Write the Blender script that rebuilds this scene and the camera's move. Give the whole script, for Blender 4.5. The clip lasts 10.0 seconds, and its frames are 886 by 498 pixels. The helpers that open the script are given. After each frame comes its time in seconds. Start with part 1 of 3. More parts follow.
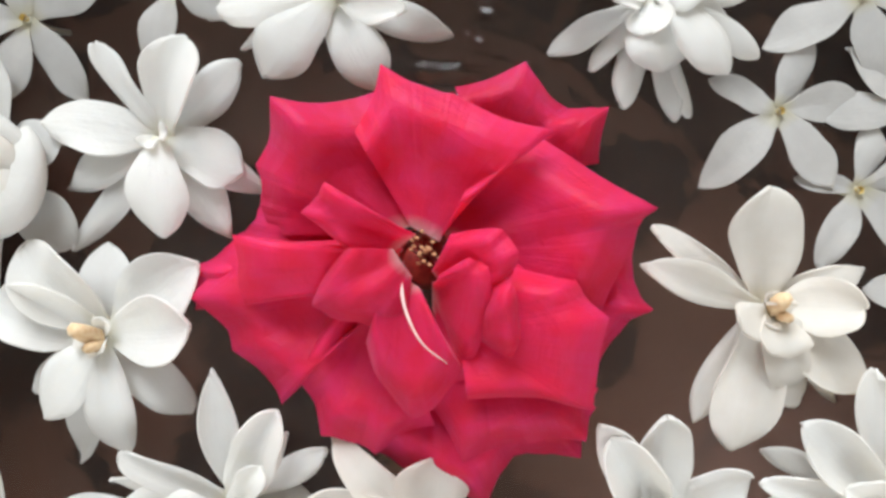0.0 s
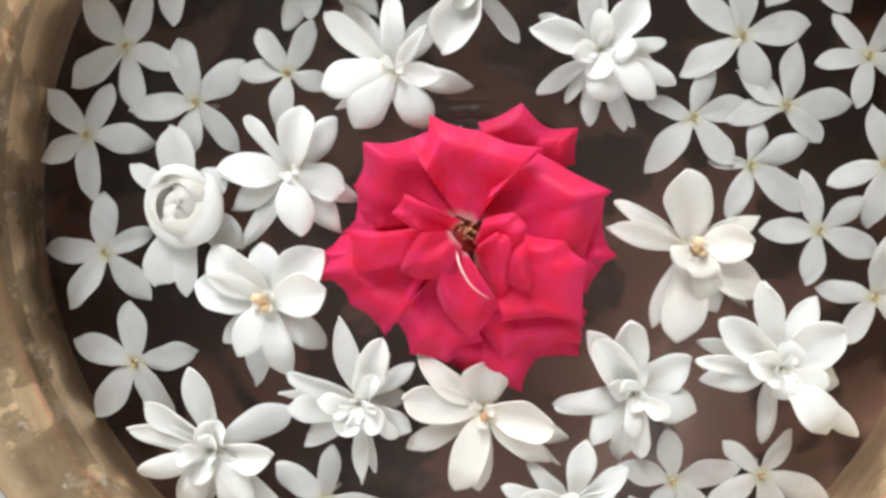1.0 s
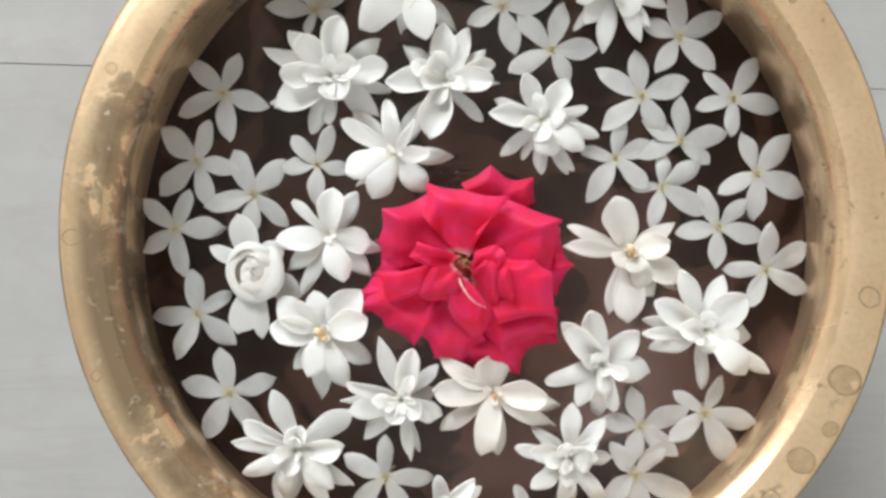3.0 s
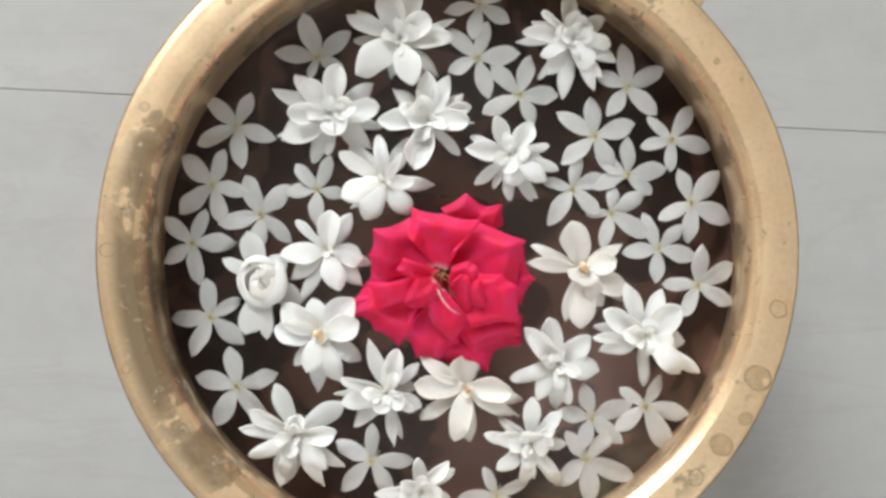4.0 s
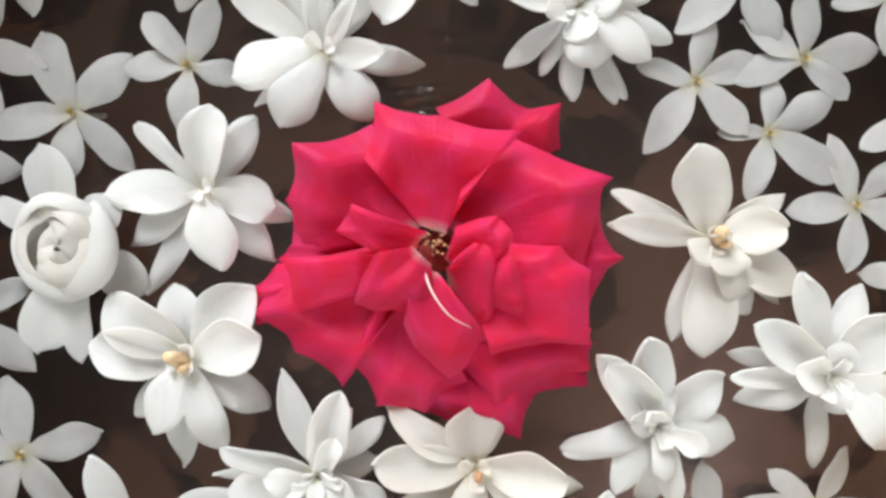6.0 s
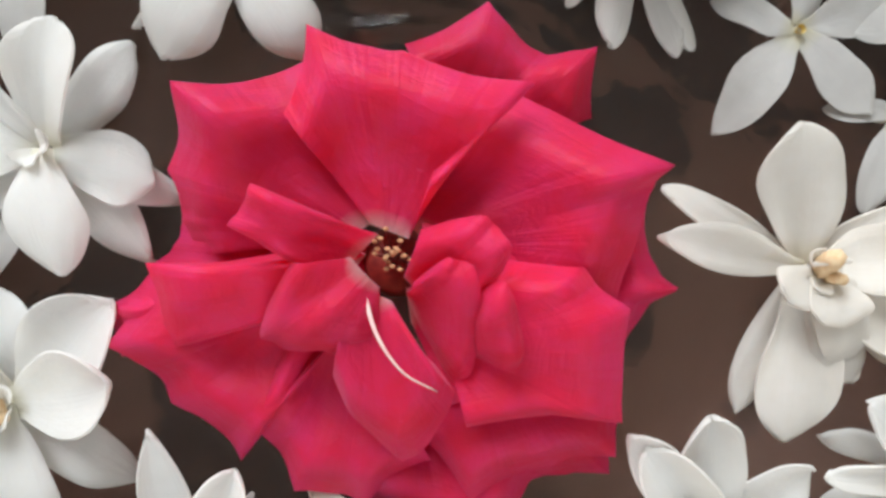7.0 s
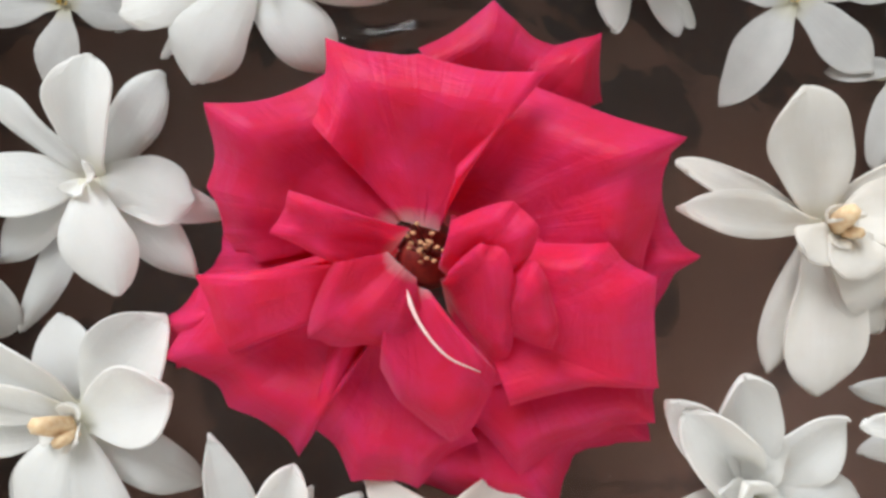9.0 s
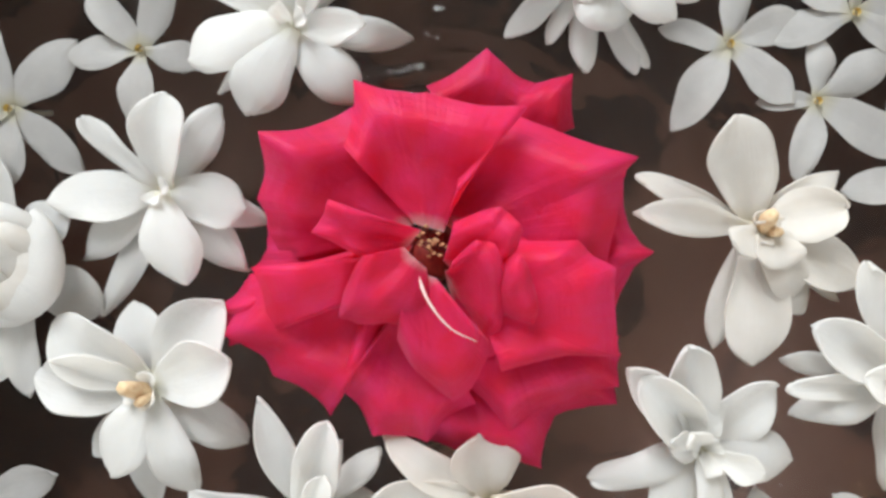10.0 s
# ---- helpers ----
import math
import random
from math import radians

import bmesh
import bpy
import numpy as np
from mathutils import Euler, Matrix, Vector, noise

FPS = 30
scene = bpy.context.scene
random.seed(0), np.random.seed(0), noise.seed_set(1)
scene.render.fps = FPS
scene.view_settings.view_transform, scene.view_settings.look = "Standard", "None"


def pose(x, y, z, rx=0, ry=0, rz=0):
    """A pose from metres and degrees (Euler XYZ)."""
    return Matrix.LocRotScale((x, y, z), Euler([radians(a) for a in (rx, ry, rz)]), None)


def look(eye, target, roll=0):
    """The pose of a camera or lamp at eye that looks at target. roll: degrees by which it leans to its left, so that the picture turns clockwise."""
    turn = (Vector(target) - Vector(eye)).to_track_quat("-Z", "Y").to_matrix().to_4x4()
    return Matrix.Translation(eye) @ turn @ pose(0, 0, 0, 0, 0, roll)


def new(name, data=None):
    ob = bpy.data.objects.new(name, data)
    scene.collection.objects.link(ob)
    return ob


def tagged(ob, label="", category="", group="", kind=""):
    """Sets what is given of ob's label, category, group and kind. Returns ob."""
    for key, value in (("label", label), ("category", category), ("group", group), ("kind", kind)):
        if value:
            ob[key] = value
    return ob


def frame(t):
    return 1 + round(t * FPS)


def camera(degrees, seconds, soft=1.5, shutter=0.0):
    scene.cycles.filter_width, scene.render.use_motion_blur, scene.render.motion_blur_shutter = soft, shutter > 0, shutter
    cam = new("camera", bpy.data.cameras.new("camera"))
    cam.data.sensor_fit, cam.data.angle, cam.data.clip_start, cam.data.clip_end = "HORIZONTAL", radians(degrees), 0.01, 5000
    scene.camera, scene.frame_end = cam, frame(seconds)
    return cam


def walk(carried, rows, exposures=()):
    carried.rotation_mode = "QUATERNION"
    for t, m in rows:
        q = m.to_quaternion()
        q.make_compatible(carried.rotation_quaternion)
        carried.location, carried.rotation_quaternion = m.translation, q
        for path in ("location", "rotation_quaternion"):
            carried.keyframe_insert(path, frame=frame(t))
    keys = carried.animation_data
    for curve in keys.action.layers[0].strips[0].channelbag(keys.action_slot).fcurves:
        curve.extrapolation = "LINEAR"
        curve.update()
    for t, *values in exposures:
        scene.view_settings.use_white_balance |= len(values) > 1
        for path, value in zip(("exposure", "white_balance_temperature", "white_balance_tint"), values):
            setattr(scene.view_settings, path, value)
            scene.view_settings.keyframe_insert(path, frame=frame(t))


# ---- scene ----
cam = camera(67.0, 10.0, soft=3.0)
PATH = [
    (0, -0.00184, -0.00761, 0.22216, -1.243, -0.285, 11.335),
    (0.5, -0.00269, -0.00881, 0.25425, -2.489, 2.077, 8.009),
    (1, -0.00742, -0.00600, 0.29313, -3.214, 1.269, 6.369),
    (1.5, -0.00864, -0.00529, 0.32274, -1.964, 1.232, 4.566),
    (2, -0.00891, -0.00475, 0.35821, -0.712, 0.208, 1.053),
    (2.5, -0.01184, -0.00244, 0.36371, -1.008, 0.244, -1.285),
    (3.8, -0.01230, -0.00455, 0.39705, 0.203, -1.218, -0.979),
    (4, -0.01309, -0.00010, 0.41202, 0.196, -1.714, -0.460),
    (4.5, -0.01551, 0.00328, 0.42441, 0.190, -2.252, 0.000),
    (5, -0.01258, -0.00347, 0.37300, -0.818, -1.427, -0.036),
    (5.5, -0.01421, -0.00185, 0.30644, -1.610, -1.504, 0.683),
    (6, -0.00933, -0.00709, 0.25178, -2.011, -2.584, 1.169),
    (6.2, -0.00569, -0.00656, 0.23605, -1.950, -3.074, 2.129),
    (7.3, -0.00100, -0.00487, 0.19411, -3.389, -2.157, 4.528),
    (7.5, -0.00106, -0.00667, 0.19395, -3.153, -1.998, 4.131),
    (8, -0.00262, -0.00402, 0.19468, -2.813, -1.225, 3.221),
    (8.5, -0.00413, -0.00883, 0.20377, -2.387, -1.668, -0.304),
    (9, -0.00357, -0.00704, 0.20301, -2.535, -1.399, -0.789),
    (9.5, -0.00474, -0.00590, 0.20386, -2.065, -1.434, -0.760),
    (10, -0.00523, -0.00913, 0.22925, -1.326, -1.500, -1.014),
]
walk(cam, [(t, pose(x, y, z, rx, ry, rz)) for t, x, y, z, rx, ry, rz in PATH],
     exposures=[(0.0, 0.70), (1.0, 0.86), (2.5, 0.80), (4.5, 0.78), (6.0, 0.74), (7.3, 0.57), (9.5, 0.56), (10.0, 0.65)])

# ---- world and light ----
WATER = 0.086
world = bpy.data.worlds.new("sky")
scene.world = world
world.use_nodes = True
wt = world.node_tree
sky = wt.nodes.new("ShaderNodeTexSky")
sky.sky_type = "NISHITA"
sky.sun_disc = False
sky.sun_elevation = radians(40)
sky.sun_rotation = radians(150)
wt.nodes["Background"].inputs["Strength"].default_value = 0.10
wt.links.new(sky.outputs[0], wt.nodes["Background"].inputs["Color"])


def area_lamp(name, m, width, height, power, colour):
    lamp = bpy.data.lights.new(name, "AREA")
    lamp.shape, lamp.size, lamp.size_y = "RECTANGLE", width, height
    lamp.energy, lamp.color = power, colour
    ob = new(name, lamp)
    ob.matrix_world = m
    return ob


# daylight that the sky sends through the window's opening
area_lamp("door_daylight", look((-0.9, 1.98, 1.4), (0.0, 0.0, 0.1)), 1.1, 1.7, 64, (0.94, 0.98, 1.0))
# added weak cool fill from the south for petals that face that way
area_lamp("south_fill", look((0.55, -1.98, 1.8), (0.0, 0.0, 0.1)), 1.5, 1.2, 11, (0.84, 0.95, 1.0))


# ---- materials ----
class Nodes:
    """A node material, built step by step."""

    def __init__(self, name):
        self.m = bpy.data.materials.new(name)
        self.m.use_nodes = True
        self.t = self.m.node_tree
        self.b = self.t.nodes["Principled BSDF"]
        self.out = self.t.nodes["Material Output"]

    def n(self, kind, **sets):
        node = self.t.nodes.new("ShaderNode" + kind)
        for key, value in sets.items():
            setattr(node, key, value)
        return node

    def link(self, a, b):
        self.t.links.new(a, b)

    def coords(self, which="Object", scale=(1, 1, 1), turn=0.0):
        c, mp = self.n("TexCoord"), self.n("Mapping")
        mp.inputs["Scale"].default_value = scale
        mp.inputs["Rotation"].default_value = (0, 0, radians(turn))
        self.link(c.outputs[which], mp.inputs["Vector"])
        return mp.outputs[0]

    def noise(self, vec, scale, detail=4.0, rough=0.55, distort=0.0):
        t = self.n("TexNoise")
        t.inputs["Scale"].default_value, t.inputs["Detail"].default_value = scale, detail
        t.inputs["Roughness"].default_value, t.inputs["Distortion"].default_value = rough, distort
        self.link(vec, t.inputs["Vector"])
        return t.outputs["Fac"]

    def ramp(self, fac, stops):
        r = self.n("ValToRGB")
        e = r.color_ramp.elements
        while len(e) < len(stops):
            e.new(0.5)
        for el, (pos, col) in zip(e, stops):
            el.position, el.color = pos, (*col, 1)
        self.link(fac, r.inputs[0])
        return r.outputs[0]

    def mix(self, fac, a, b, mode="MIX"):
        x = self.n("Mix", data_type="RGBA", blend_type=mode)
        for sock, value in ((x.inputs[0], fac), (x.inputs[6], a), (x.inputs[7], b)):
            if isinstance(value, (int, float)):
                sock.default_value = value
            elif isinstance(value, tuple):
                sock.default_value = (*value, 1)
            else:
                self.link(value, sock)
        return x.outputs[2]

    def bump(self, height, strength, distance):
        b = self.n("Bump")
        b.inputs["Strength"].default_value, b.inputs["Distance"].default_value = strength, distance
        self.link(height, b.inputs["Height"])
        return b.outputs[0]

    def set(self, **values):
        for key, value in values.items():
            sock = self.b.inputs[key.replace("_", " ")]
            if isinstance(value, (int, float)):
                sock.default_value = value
            elif isinstance(value, tuple):
                sock.default_value = (*value, 1) if len(value) == 3 and sock.type == "RGBA" else value
            else:
                self.link(value, sock)
        return self


def grey(v):
    return (v, v, v)


def petal_material(name, light, shade, claw, claw_end, through_light, sheen=0.0, sheen_tint=(1, 1, 1), veins=26.0, rough=0.5, relief_depth=0.3, glow=None, vein_tint=0.5):
    k = Nodes(name)
    uv = k.coords("UV", (1.2, veins, 1))
    vein = k.noise(uv, 1.0, 3, 0.6, 0.25)
    blotch = k.noise(k.coords("Object", (1, 1, 1)), 140, 3)
    col = k.mix(k.ramp(blotch, [(0.35, grey(0)), (0.65, grey(1))]), light, shade)
    col = k.mix(k.ramp(vein, [(0.42, grey(0.0)), (0.72, grey(vein_tint))]), col, shade)
    sep = k.n("SeparateXYZ")
    k.link(k.coords("UV"), sep.inputs[0])
    col = k.mix(k.ramp(sep.outputs[0], [(0.0, grey(1)), (claw_end, grey(0))]), col, claw)
    info = k.n("ObjectInfo")
    tone = k.n("HueSaturation")
    spread = k.n("MapRange")
    spread.inputs["To Min"].default_value, spread.inputs["To Max"].default_value = 0.93, 1.08
    k.link(info.outputs["Random"], spread.inputs["Value"])
    k.link(spread.outputs[0], tone.inputs["Value"])
    k.link(col, tone.inputs["Color"])
    fold = k.noise(k.coords("UV", (1.0, 7.0, 1)), 1.0, 2, 0.5, 0.4)
    relief = k.n("Math", operation="MULTIPLY_ADD")
    k.link(fold, relief.inputs[0])
    relief.inputs[1].default_value = 2.5
    crinkle = k.n("Math", operation="MULTIPLY_ADD")
    k.link(k.noise(k.coords("UV", (9.0, 5.0, 1)), 1.6, 4, 0.6, 0.6), crinkle.inputs[0])
    crinkle.inputs[1].default_value = 1.6
    k.link(vein, crinkle.inputs[2])
    k.link(crinkle.outputs[0], relief.inputs[2])
    nrm = k.bump(relief.outputs[0], relief_depth, 0.0006)
    k.set(Base_Color=tone.outputs[0], Roughness=rough, Normal=nrm, Specular_IOR_Level=0.3)
    k.set(Subsurface_Weight=0.5, Subsurface_Scale=0.0045, Subsurface_Radius=(1.0, 0.9, 0.8) if light[1] > 0.5 else (1.0, 0.25, 0.35))
    if sheen:
        k.set(Sheen_Weight=sheen, Sheen_Roughness=0.45, Sheen_Tint=sheen_tint)
    tr = k.n("BsdfTranslucent")
    if glow:
        tr.inputs["Color"].default_value = (*glow, 1)
    else:
        k.link(tone.outputs[0], tr.inputs["Color"])
    both = k.n("MixShader")
    both.inputs[0].default_value = through_light
    k.link(k.b.outputs[0], both.inputs[1])
    k.link(tr.outputs[0], both.inputs[2])
    k.link(both.outputs[0], k.out.inputs["Surface"])
    return k.m


WHITE = petal_material("jasmine_petal", (0.955, 0.945, 0.915), (0.92, 0.905, 0.87), (0.86, 0.83, 0.69), 0.20, 0.34, relief_depth=0.2, vein_tint=0.35)
THIN = petal_material("thin_jasmine_petal", (0.83, 0.81, 0.78), (0.74, 0.72, 0.69), (0.73, 0.69, 0.52), 0.18, 0.38, relief_depth=0.18, vein_tint=0.4)
CREAM = petal_material("cream_jasmine_petal", (0.94, 0.90, 0.84), (0.89, 0.84, 0.765), (0.84, 0.77, 0.60), 0.20, 0.34, relief_depth=0.12, vein_tint=0.35)
RED = petal_material("rose_petal", (0.98, 0.041, 0.205), (0.94, 0.020, 0.100), (0.88, 0.50, 0.52), 0.12, 0.48,
                     sheen=0.42, sheen_tint=(1.0, 0.38, 0.64), veins=34.0, rough=0.5, relief_depth=0.45, glow=(0.90, 0.008, 0.014))


def plain_material(name, a, b, scale, rough=0.5, metal=0.0, bump=0.0):
    k = Nodes(name)
    fac = k.noise(k.coords(), scale, 4)
    k.set(Base_Color=k.mix(k.ramp(fac, [(0.35, grey(0)), (0.65, grey(1))]), a, b), Roughness=rough, Metallic=metal)
    if bump:
        k.set(Normal=k.bump(fac, 0.5, bump))
    return k.m


THROAT = plain_material("flower_throat", (0.55, 0.36, 0.08), (0.72, 0.58, 0.22), 900)
ANTHER = plain_material("tan_anther", (0.74, 0.50, 0.28), (0.84, 0.65, 0.42), 900, 0.8)
ROSE_ANTHER = plain_material("rose_anther", (0.40, 0.19, 0.09), (0.62, 0.36, 0.19), 1500, 0.8)
ROSE_CORE = plain_material("rose_core", (0.16, 0.012, 0.012), (0.28, 0.03, 0.02), 700)
RIB = plain_material("pale_petal_rib", (0.85, 0.52, 0.52), (0.88, 0.68, 0.64), 700)
GROUT = plain_material("grout", (0.32, 0.29, 0.27), (0.40, 0.37, 0.34), 300, 0.9)
PAINT = plain_material("wall_paint", (0.62, 0.57, 0.51), (0.58, 0.53, 0.47), 6, 0.9)
CEILING = plain_material("ceiling_paint", (0.66, 0.64, 0.61), (0.62, 0.60, 0.57), 5, 0.9)


def brass_material(name, patch, streak=False, polish=0.0):
    """Worn brass; patch: how much of it the grey-brown tarnish takes."""
    k = Nodes(name)
    o = k.coords()
    cloud = k.noise(o, 28, 5, 0.6, 0.3)
    fine = k.noise(o, 420, 4, 0.7)
    pit = k.noise(o, 190, 3, 0.5)
    blot = k.noise(o, 34, 6, 0.62, 0.5)
    crust = k.noise(o, 95, 7, 0.72, 0.2)
    col = k.mix(k.ramp(cloud, [(0.35, grey(0)), (0.7, grey(1))]), (0.90, 0.69, 0.45), (0.82, 0.59, 0.37))
    col = k.mix(k.ramp(fine, [(0.45, grey(0)), (0.8, grey(0.4))]), col, (0.55, 0.39, 0.22))
    total = blot
    for centre in ((-0.138, 0.012, 0.118), (-0.138, -0.030, 0.118), (-0.122, -0.070, 0.118)):
        far = k.n("VectorMath", operation="DISTANCE")
        k.link(o, far.inputs[0])
        far.inputs[1].default_value = centre
        near = k.n("MapRange")
        for sock, value in (("From Min", 0.01), ("From Max", 0.085), ("To Min", patch), ("To Max", 0.0)):
            near.inputs[sock].default_value = value
        k.link(far.outputs["Value"], near.inputs["Value"])
        plus = k.n("Math", operation="ADD")
        k.link(total, plus.inputs[0])
        k.link(near.outputs[0], plus.inputs[1])
        total = plus.outputs[0]
    ragged = k.n("Math", operation="MULTIPLY_ADD")
    k.link(crust, ragged.inputs[0])
    ragged.inputs[1].default_value = 0.30
    k.link(total, ragged.inputs[2])
    tarnish = k.ramp(ragged.outputs[0], [(0.765, grey(0)), (0.79, grey(0.65)), (0.93, grey(0.95))])
    c, sep = k.n("TexCoord"), k.n("SeparateXYZ")
    k.link(c.outputs["Object"], sep.inputs[0])
    flat = k.n("CombineXYZ")
    k.link(sep.outputs[0], flat.inputs[0])
    k.link(sep.outputs[1], flat.inputs[1])
    span = k.n("VectorMath", operation="LENGTH")
    k.link(flat.outputs[0], span.inputs[0])
    inward = k.n("MapRange")
    for sock, value in (("From Min", 0.1440), ("From Max", 0.1500), ("To Min", 1.0), ("To Max", 0.25)):
        inward.inputs[sock].default_value = value
    k.link(span.outputs["Value"], inward.inputs["Value"])
    worn = k.n("Math", operation="MULTIPLY")
    k.link(tarnish, worn.inputs[0])
    k.link(inward.outputs[0], worn.inputs[1])
    tarnish = worn.outputs[0]
    col = k.mix(tarnish, col, (0.27, 0.195, 0.12))
    both = k.n("Math", operation="MULTIPLY")
    k.link(tarnish, both.inputs[0])
    k.link(k.ramp(crust, [(0.57, grey(0)), (0.63, grey(1))]), both.inputs[1])
    col = k.mix(both.outputs[0], col, (0.72, 0.62, 0.50))
    col = k.mix(k.ramp(pit, [(0.68, grey(0)), (0.74, grey(0.6))]), col, (0.24, 0.15, 0.08))
    if streak:
        c, sep = k.n("TexCoord"), k.n("SeparateXYZ")
        k.link(c.outputs["Object"], sep.inputs[0])
        turn = k.n("Math", operation="ARCTAN2")
        k.link(sep.outputs[1], turn.inputs[0])
        k.link(sep.outputs[0], turn.inputs[1])
        flat = k.n("CombineXYZ")
        k.link(turn.outputs[0], flat.inputs[0])
        k.link(sep.outputs[2], flat.inputs[1])
        mp = k.n("Mapping")
        mp.inputs["Scale"].default_value = (2.2, 300, 1)
        k.link(flat.outputs[0], mp.inputs["Vector"])
        line = k.noise(mp.outputs[0], 1.0, 5, 0.65, 0.6)
        col = k.mix(k.ramp(line, [(0.42, grey(0)), (0.64, grey(0.38))]), col, (0.46, 0.33, 0.19))
    rough = k.ramp(blot, [(0.35, grey(0.30 - polish)), (0.72, grey(0.48 - 1.5 * polish))])
    k.set(Base_Color=col, Metallic=0.85, Roughness=rough, Normal=k.bump(fine, 0.2, 0.0004))
    return k.m


def tarnish_material():
    k = Nodes("tarnish_with_reflections")
    o = k.coords()
    cloud = k.noise(o, 30, 5, 0.65, 0.6)
    fine = k.noise(o, 260, 4, 0.65)
    patch = k.noise(o, 24, 2, 0.45, 0.9)
    col = k.mix(k.ramp(cloud, [(0.3, grey(0)), (0.7, grey(1))]), (0.016, 0.006, 0.004), (0.050, 0.019, 0.011))
    # lighter crisp blotches imitate the ceiling's reflection on the water above
    col = k.mix(k.ramp(patch, [(0.50, grey(0)), (0.55, grey(0.9))]), col, (0.140, 0.068, 0.046))
    col = k.mix(k.ramp(fine, [(0.55, grey(0)), (0.8, grey(0.5))]), col, (0.17, 0.10, 0.065))
    k.set(Base_Color=col, Metallic=0.15, Roughness=0.5)
    return k.m


def water_material():
    k = Nodes("water")
    o = k.coords()
    wave = k.noise(o, 46, 3, 0.5, 0.8)
    k.set(Base_Color=(0.98, 0.95, 0.92), Roughness=0.015, IOR=1.33, Transmission_Weight=1.0, Normal=k.bump(wave, 0.4, 0.006))
    return k.m


def marble_material():
    k = Nodes("marble_tile")
    o = k.coords("Object", (1.0, 5.5, 1), -2.0)
    soft = k.noise(o, 2.6, 5, 0.6, 0.5)
    vein = k.noise(k.coords("Object", (1.0, 4.5, 1), -1.0), 4.5, 6, 0.55, 0.8)
    fine = k.noise(k.coords(), 70, 4, 0.6)
    col = k.mix(k.ramp(soft, [(0.3, grey(0)), (0.7, grey(1))]), (0.365, 0.361, 0.354), (0.315, 0.310, 0.303))
    col = k.mix(k.ramp(vein, [(0.475, grey(0)), (0.5, grey(0.32)), (0.525, grey(0))]), col, (0.30, 0.285, 0.27))
    col = k.mix(k.ramp(fine, [(0.4, grey(0)), (0.8, grey(0.25))]), col, (0.42, 0.405, 0.39))
    k.set(Base_Color=col, Roughness=0.28, Specular_IOR_Level=0.4)
    return k.m


BRASS, RIM_BRASS, WALL_BRASS = brass_material("brass", 0.0), brass_material("stained_brass", 0.16), brass_material("streaked_brass", 0.05, True)
# dark colour stands in for the shade on the rim's outer side
EDGE_BRASS = plain_material("shaded_dark_brass", (0.20, 0.125, 0.07), (0.42, 0.28, 0.16), 120, 0.5, 0.7)
SLOPE_BRASS = brass_material("streaked_golden_brass", 0.12, True, 0.07)
STAIN = plain_material("dried_water_stain", (0.50, 0.36, 0.22), (0.64, 0.46, 0.28), 300, 0.5, 0.85)
STAIN_EDGE = plain_material("dried_stain_edge", (0.34, 0.24, 0.14), (0.52, 0.37, 0.22), 300, 0.6, 0.8)
TARNISH, WATER_MAT, MARBLE = tarnish_material(), water_material(), marble_material()


# ---- mesh helpers ----
def mesh_object(name, verts, faces, material, parent=None, label="", uvs=None, smooth=True):
    me = bpy.data.meshes.new(name)
    me.from_pydata([tuple(v) for v in verts], [], faces)
    me.materials.append(material)
    if uvs is not None:
        layer = me.uv_layers.new(name="UVMap")
        at = np.array([lp.vertex_index for lp in me.loops])
        layer.data.foreach_set("uv", np.asarray(uvs, float)[at].ravel())
    me.polygons.foreach_set("use_smooth", [smooth] * len(me.polygons))
    me.update()
    ob = new(name, me)
    ob.parent = parent
    if label:
        tagged(ob, label)
    return ob


def part(name, bm, material, parent, label="", smooth=True):
    me = bpy.data.meshes.new(name)
    bm.to_mesh(me)
    bm.free()
    me.materials.append(material)
    me.polygons.foreach_set("use_smooth", [smooth] * len(me.polygons))
    ob = new(name, me)
    ob.parent = parent
    if label:
        tagged(ob, label)
    return ob


def thing(name, label, category, x=0.0, y=0.0, z=0.0, group="", kind=""):
    ob = new(name)
    ob.location = (x, y, z)
    ob.empty_display_size = 0.01
    return tagged(ob, label, category, group, kind)


def shell(grid, uv, thick):
    """A closed thin shell over a grid of points (rows x columns x 3)."""
    a, b = grid.shape[:2]
    du = np.gradient(grid, axis=0)
    dv = np.gradient(grid, axis=1)
    nrm = np.cross(du, dv)
    size = np.linalg.norm(nrm, axis=2, keepdims=True)
    nrm = np.where(size > 1e-12, nrm / np.maximum(size, 1e-12), (0, 0, 1))
    edge = np.ones((a, b, 1))
    edge[0], edge[-1], edge[:, 0], edge[:, -1] = 0.5, 0.5, 0.5, 0.5
    top, low = grid + nrm * thick / 2 * edge, grid - nrm * thick / 2 * edge
    verts = np.concatenate([top.reshape(-1, 3), low.reshape(-1, 3)])
    n, faces = a * b, []
    for i in range(a - 1):
        for j in range(b - 1):
            q = (i * b + j, (i + 1) * b + j, (i + 1) * b + j + 1, i * b + j + 1)
            faces.append(q)
            faces.append(tuple(n + k for k in reversed(q)))
    ring = [j for j in range(b)] + [i * b + b - 1 for i in range(1, a)] + [(a - 1) * b + j for j in range(b - 2, -1, -1)] + [i * b for i in range(a - 2, 0, -1)]
    # the rim has corners of its own, so that it does not bend the shading of the faces
    m, flat = len(ring), uv.reshape(-1, 2)
    verts = np.concatenate([verts, top.reshape(-1, 3)[ring], low.reshape(-1, 3)[ring]])
    for k in range(m):
        j = (k + 1) % m
        faces.append((2 * n + k, 2 * n + j, 2 * n + m + j, 2 * n + m + k))
    return verts, faces, np.concatenate([flat, flat, flat[ring], flat[ring]])


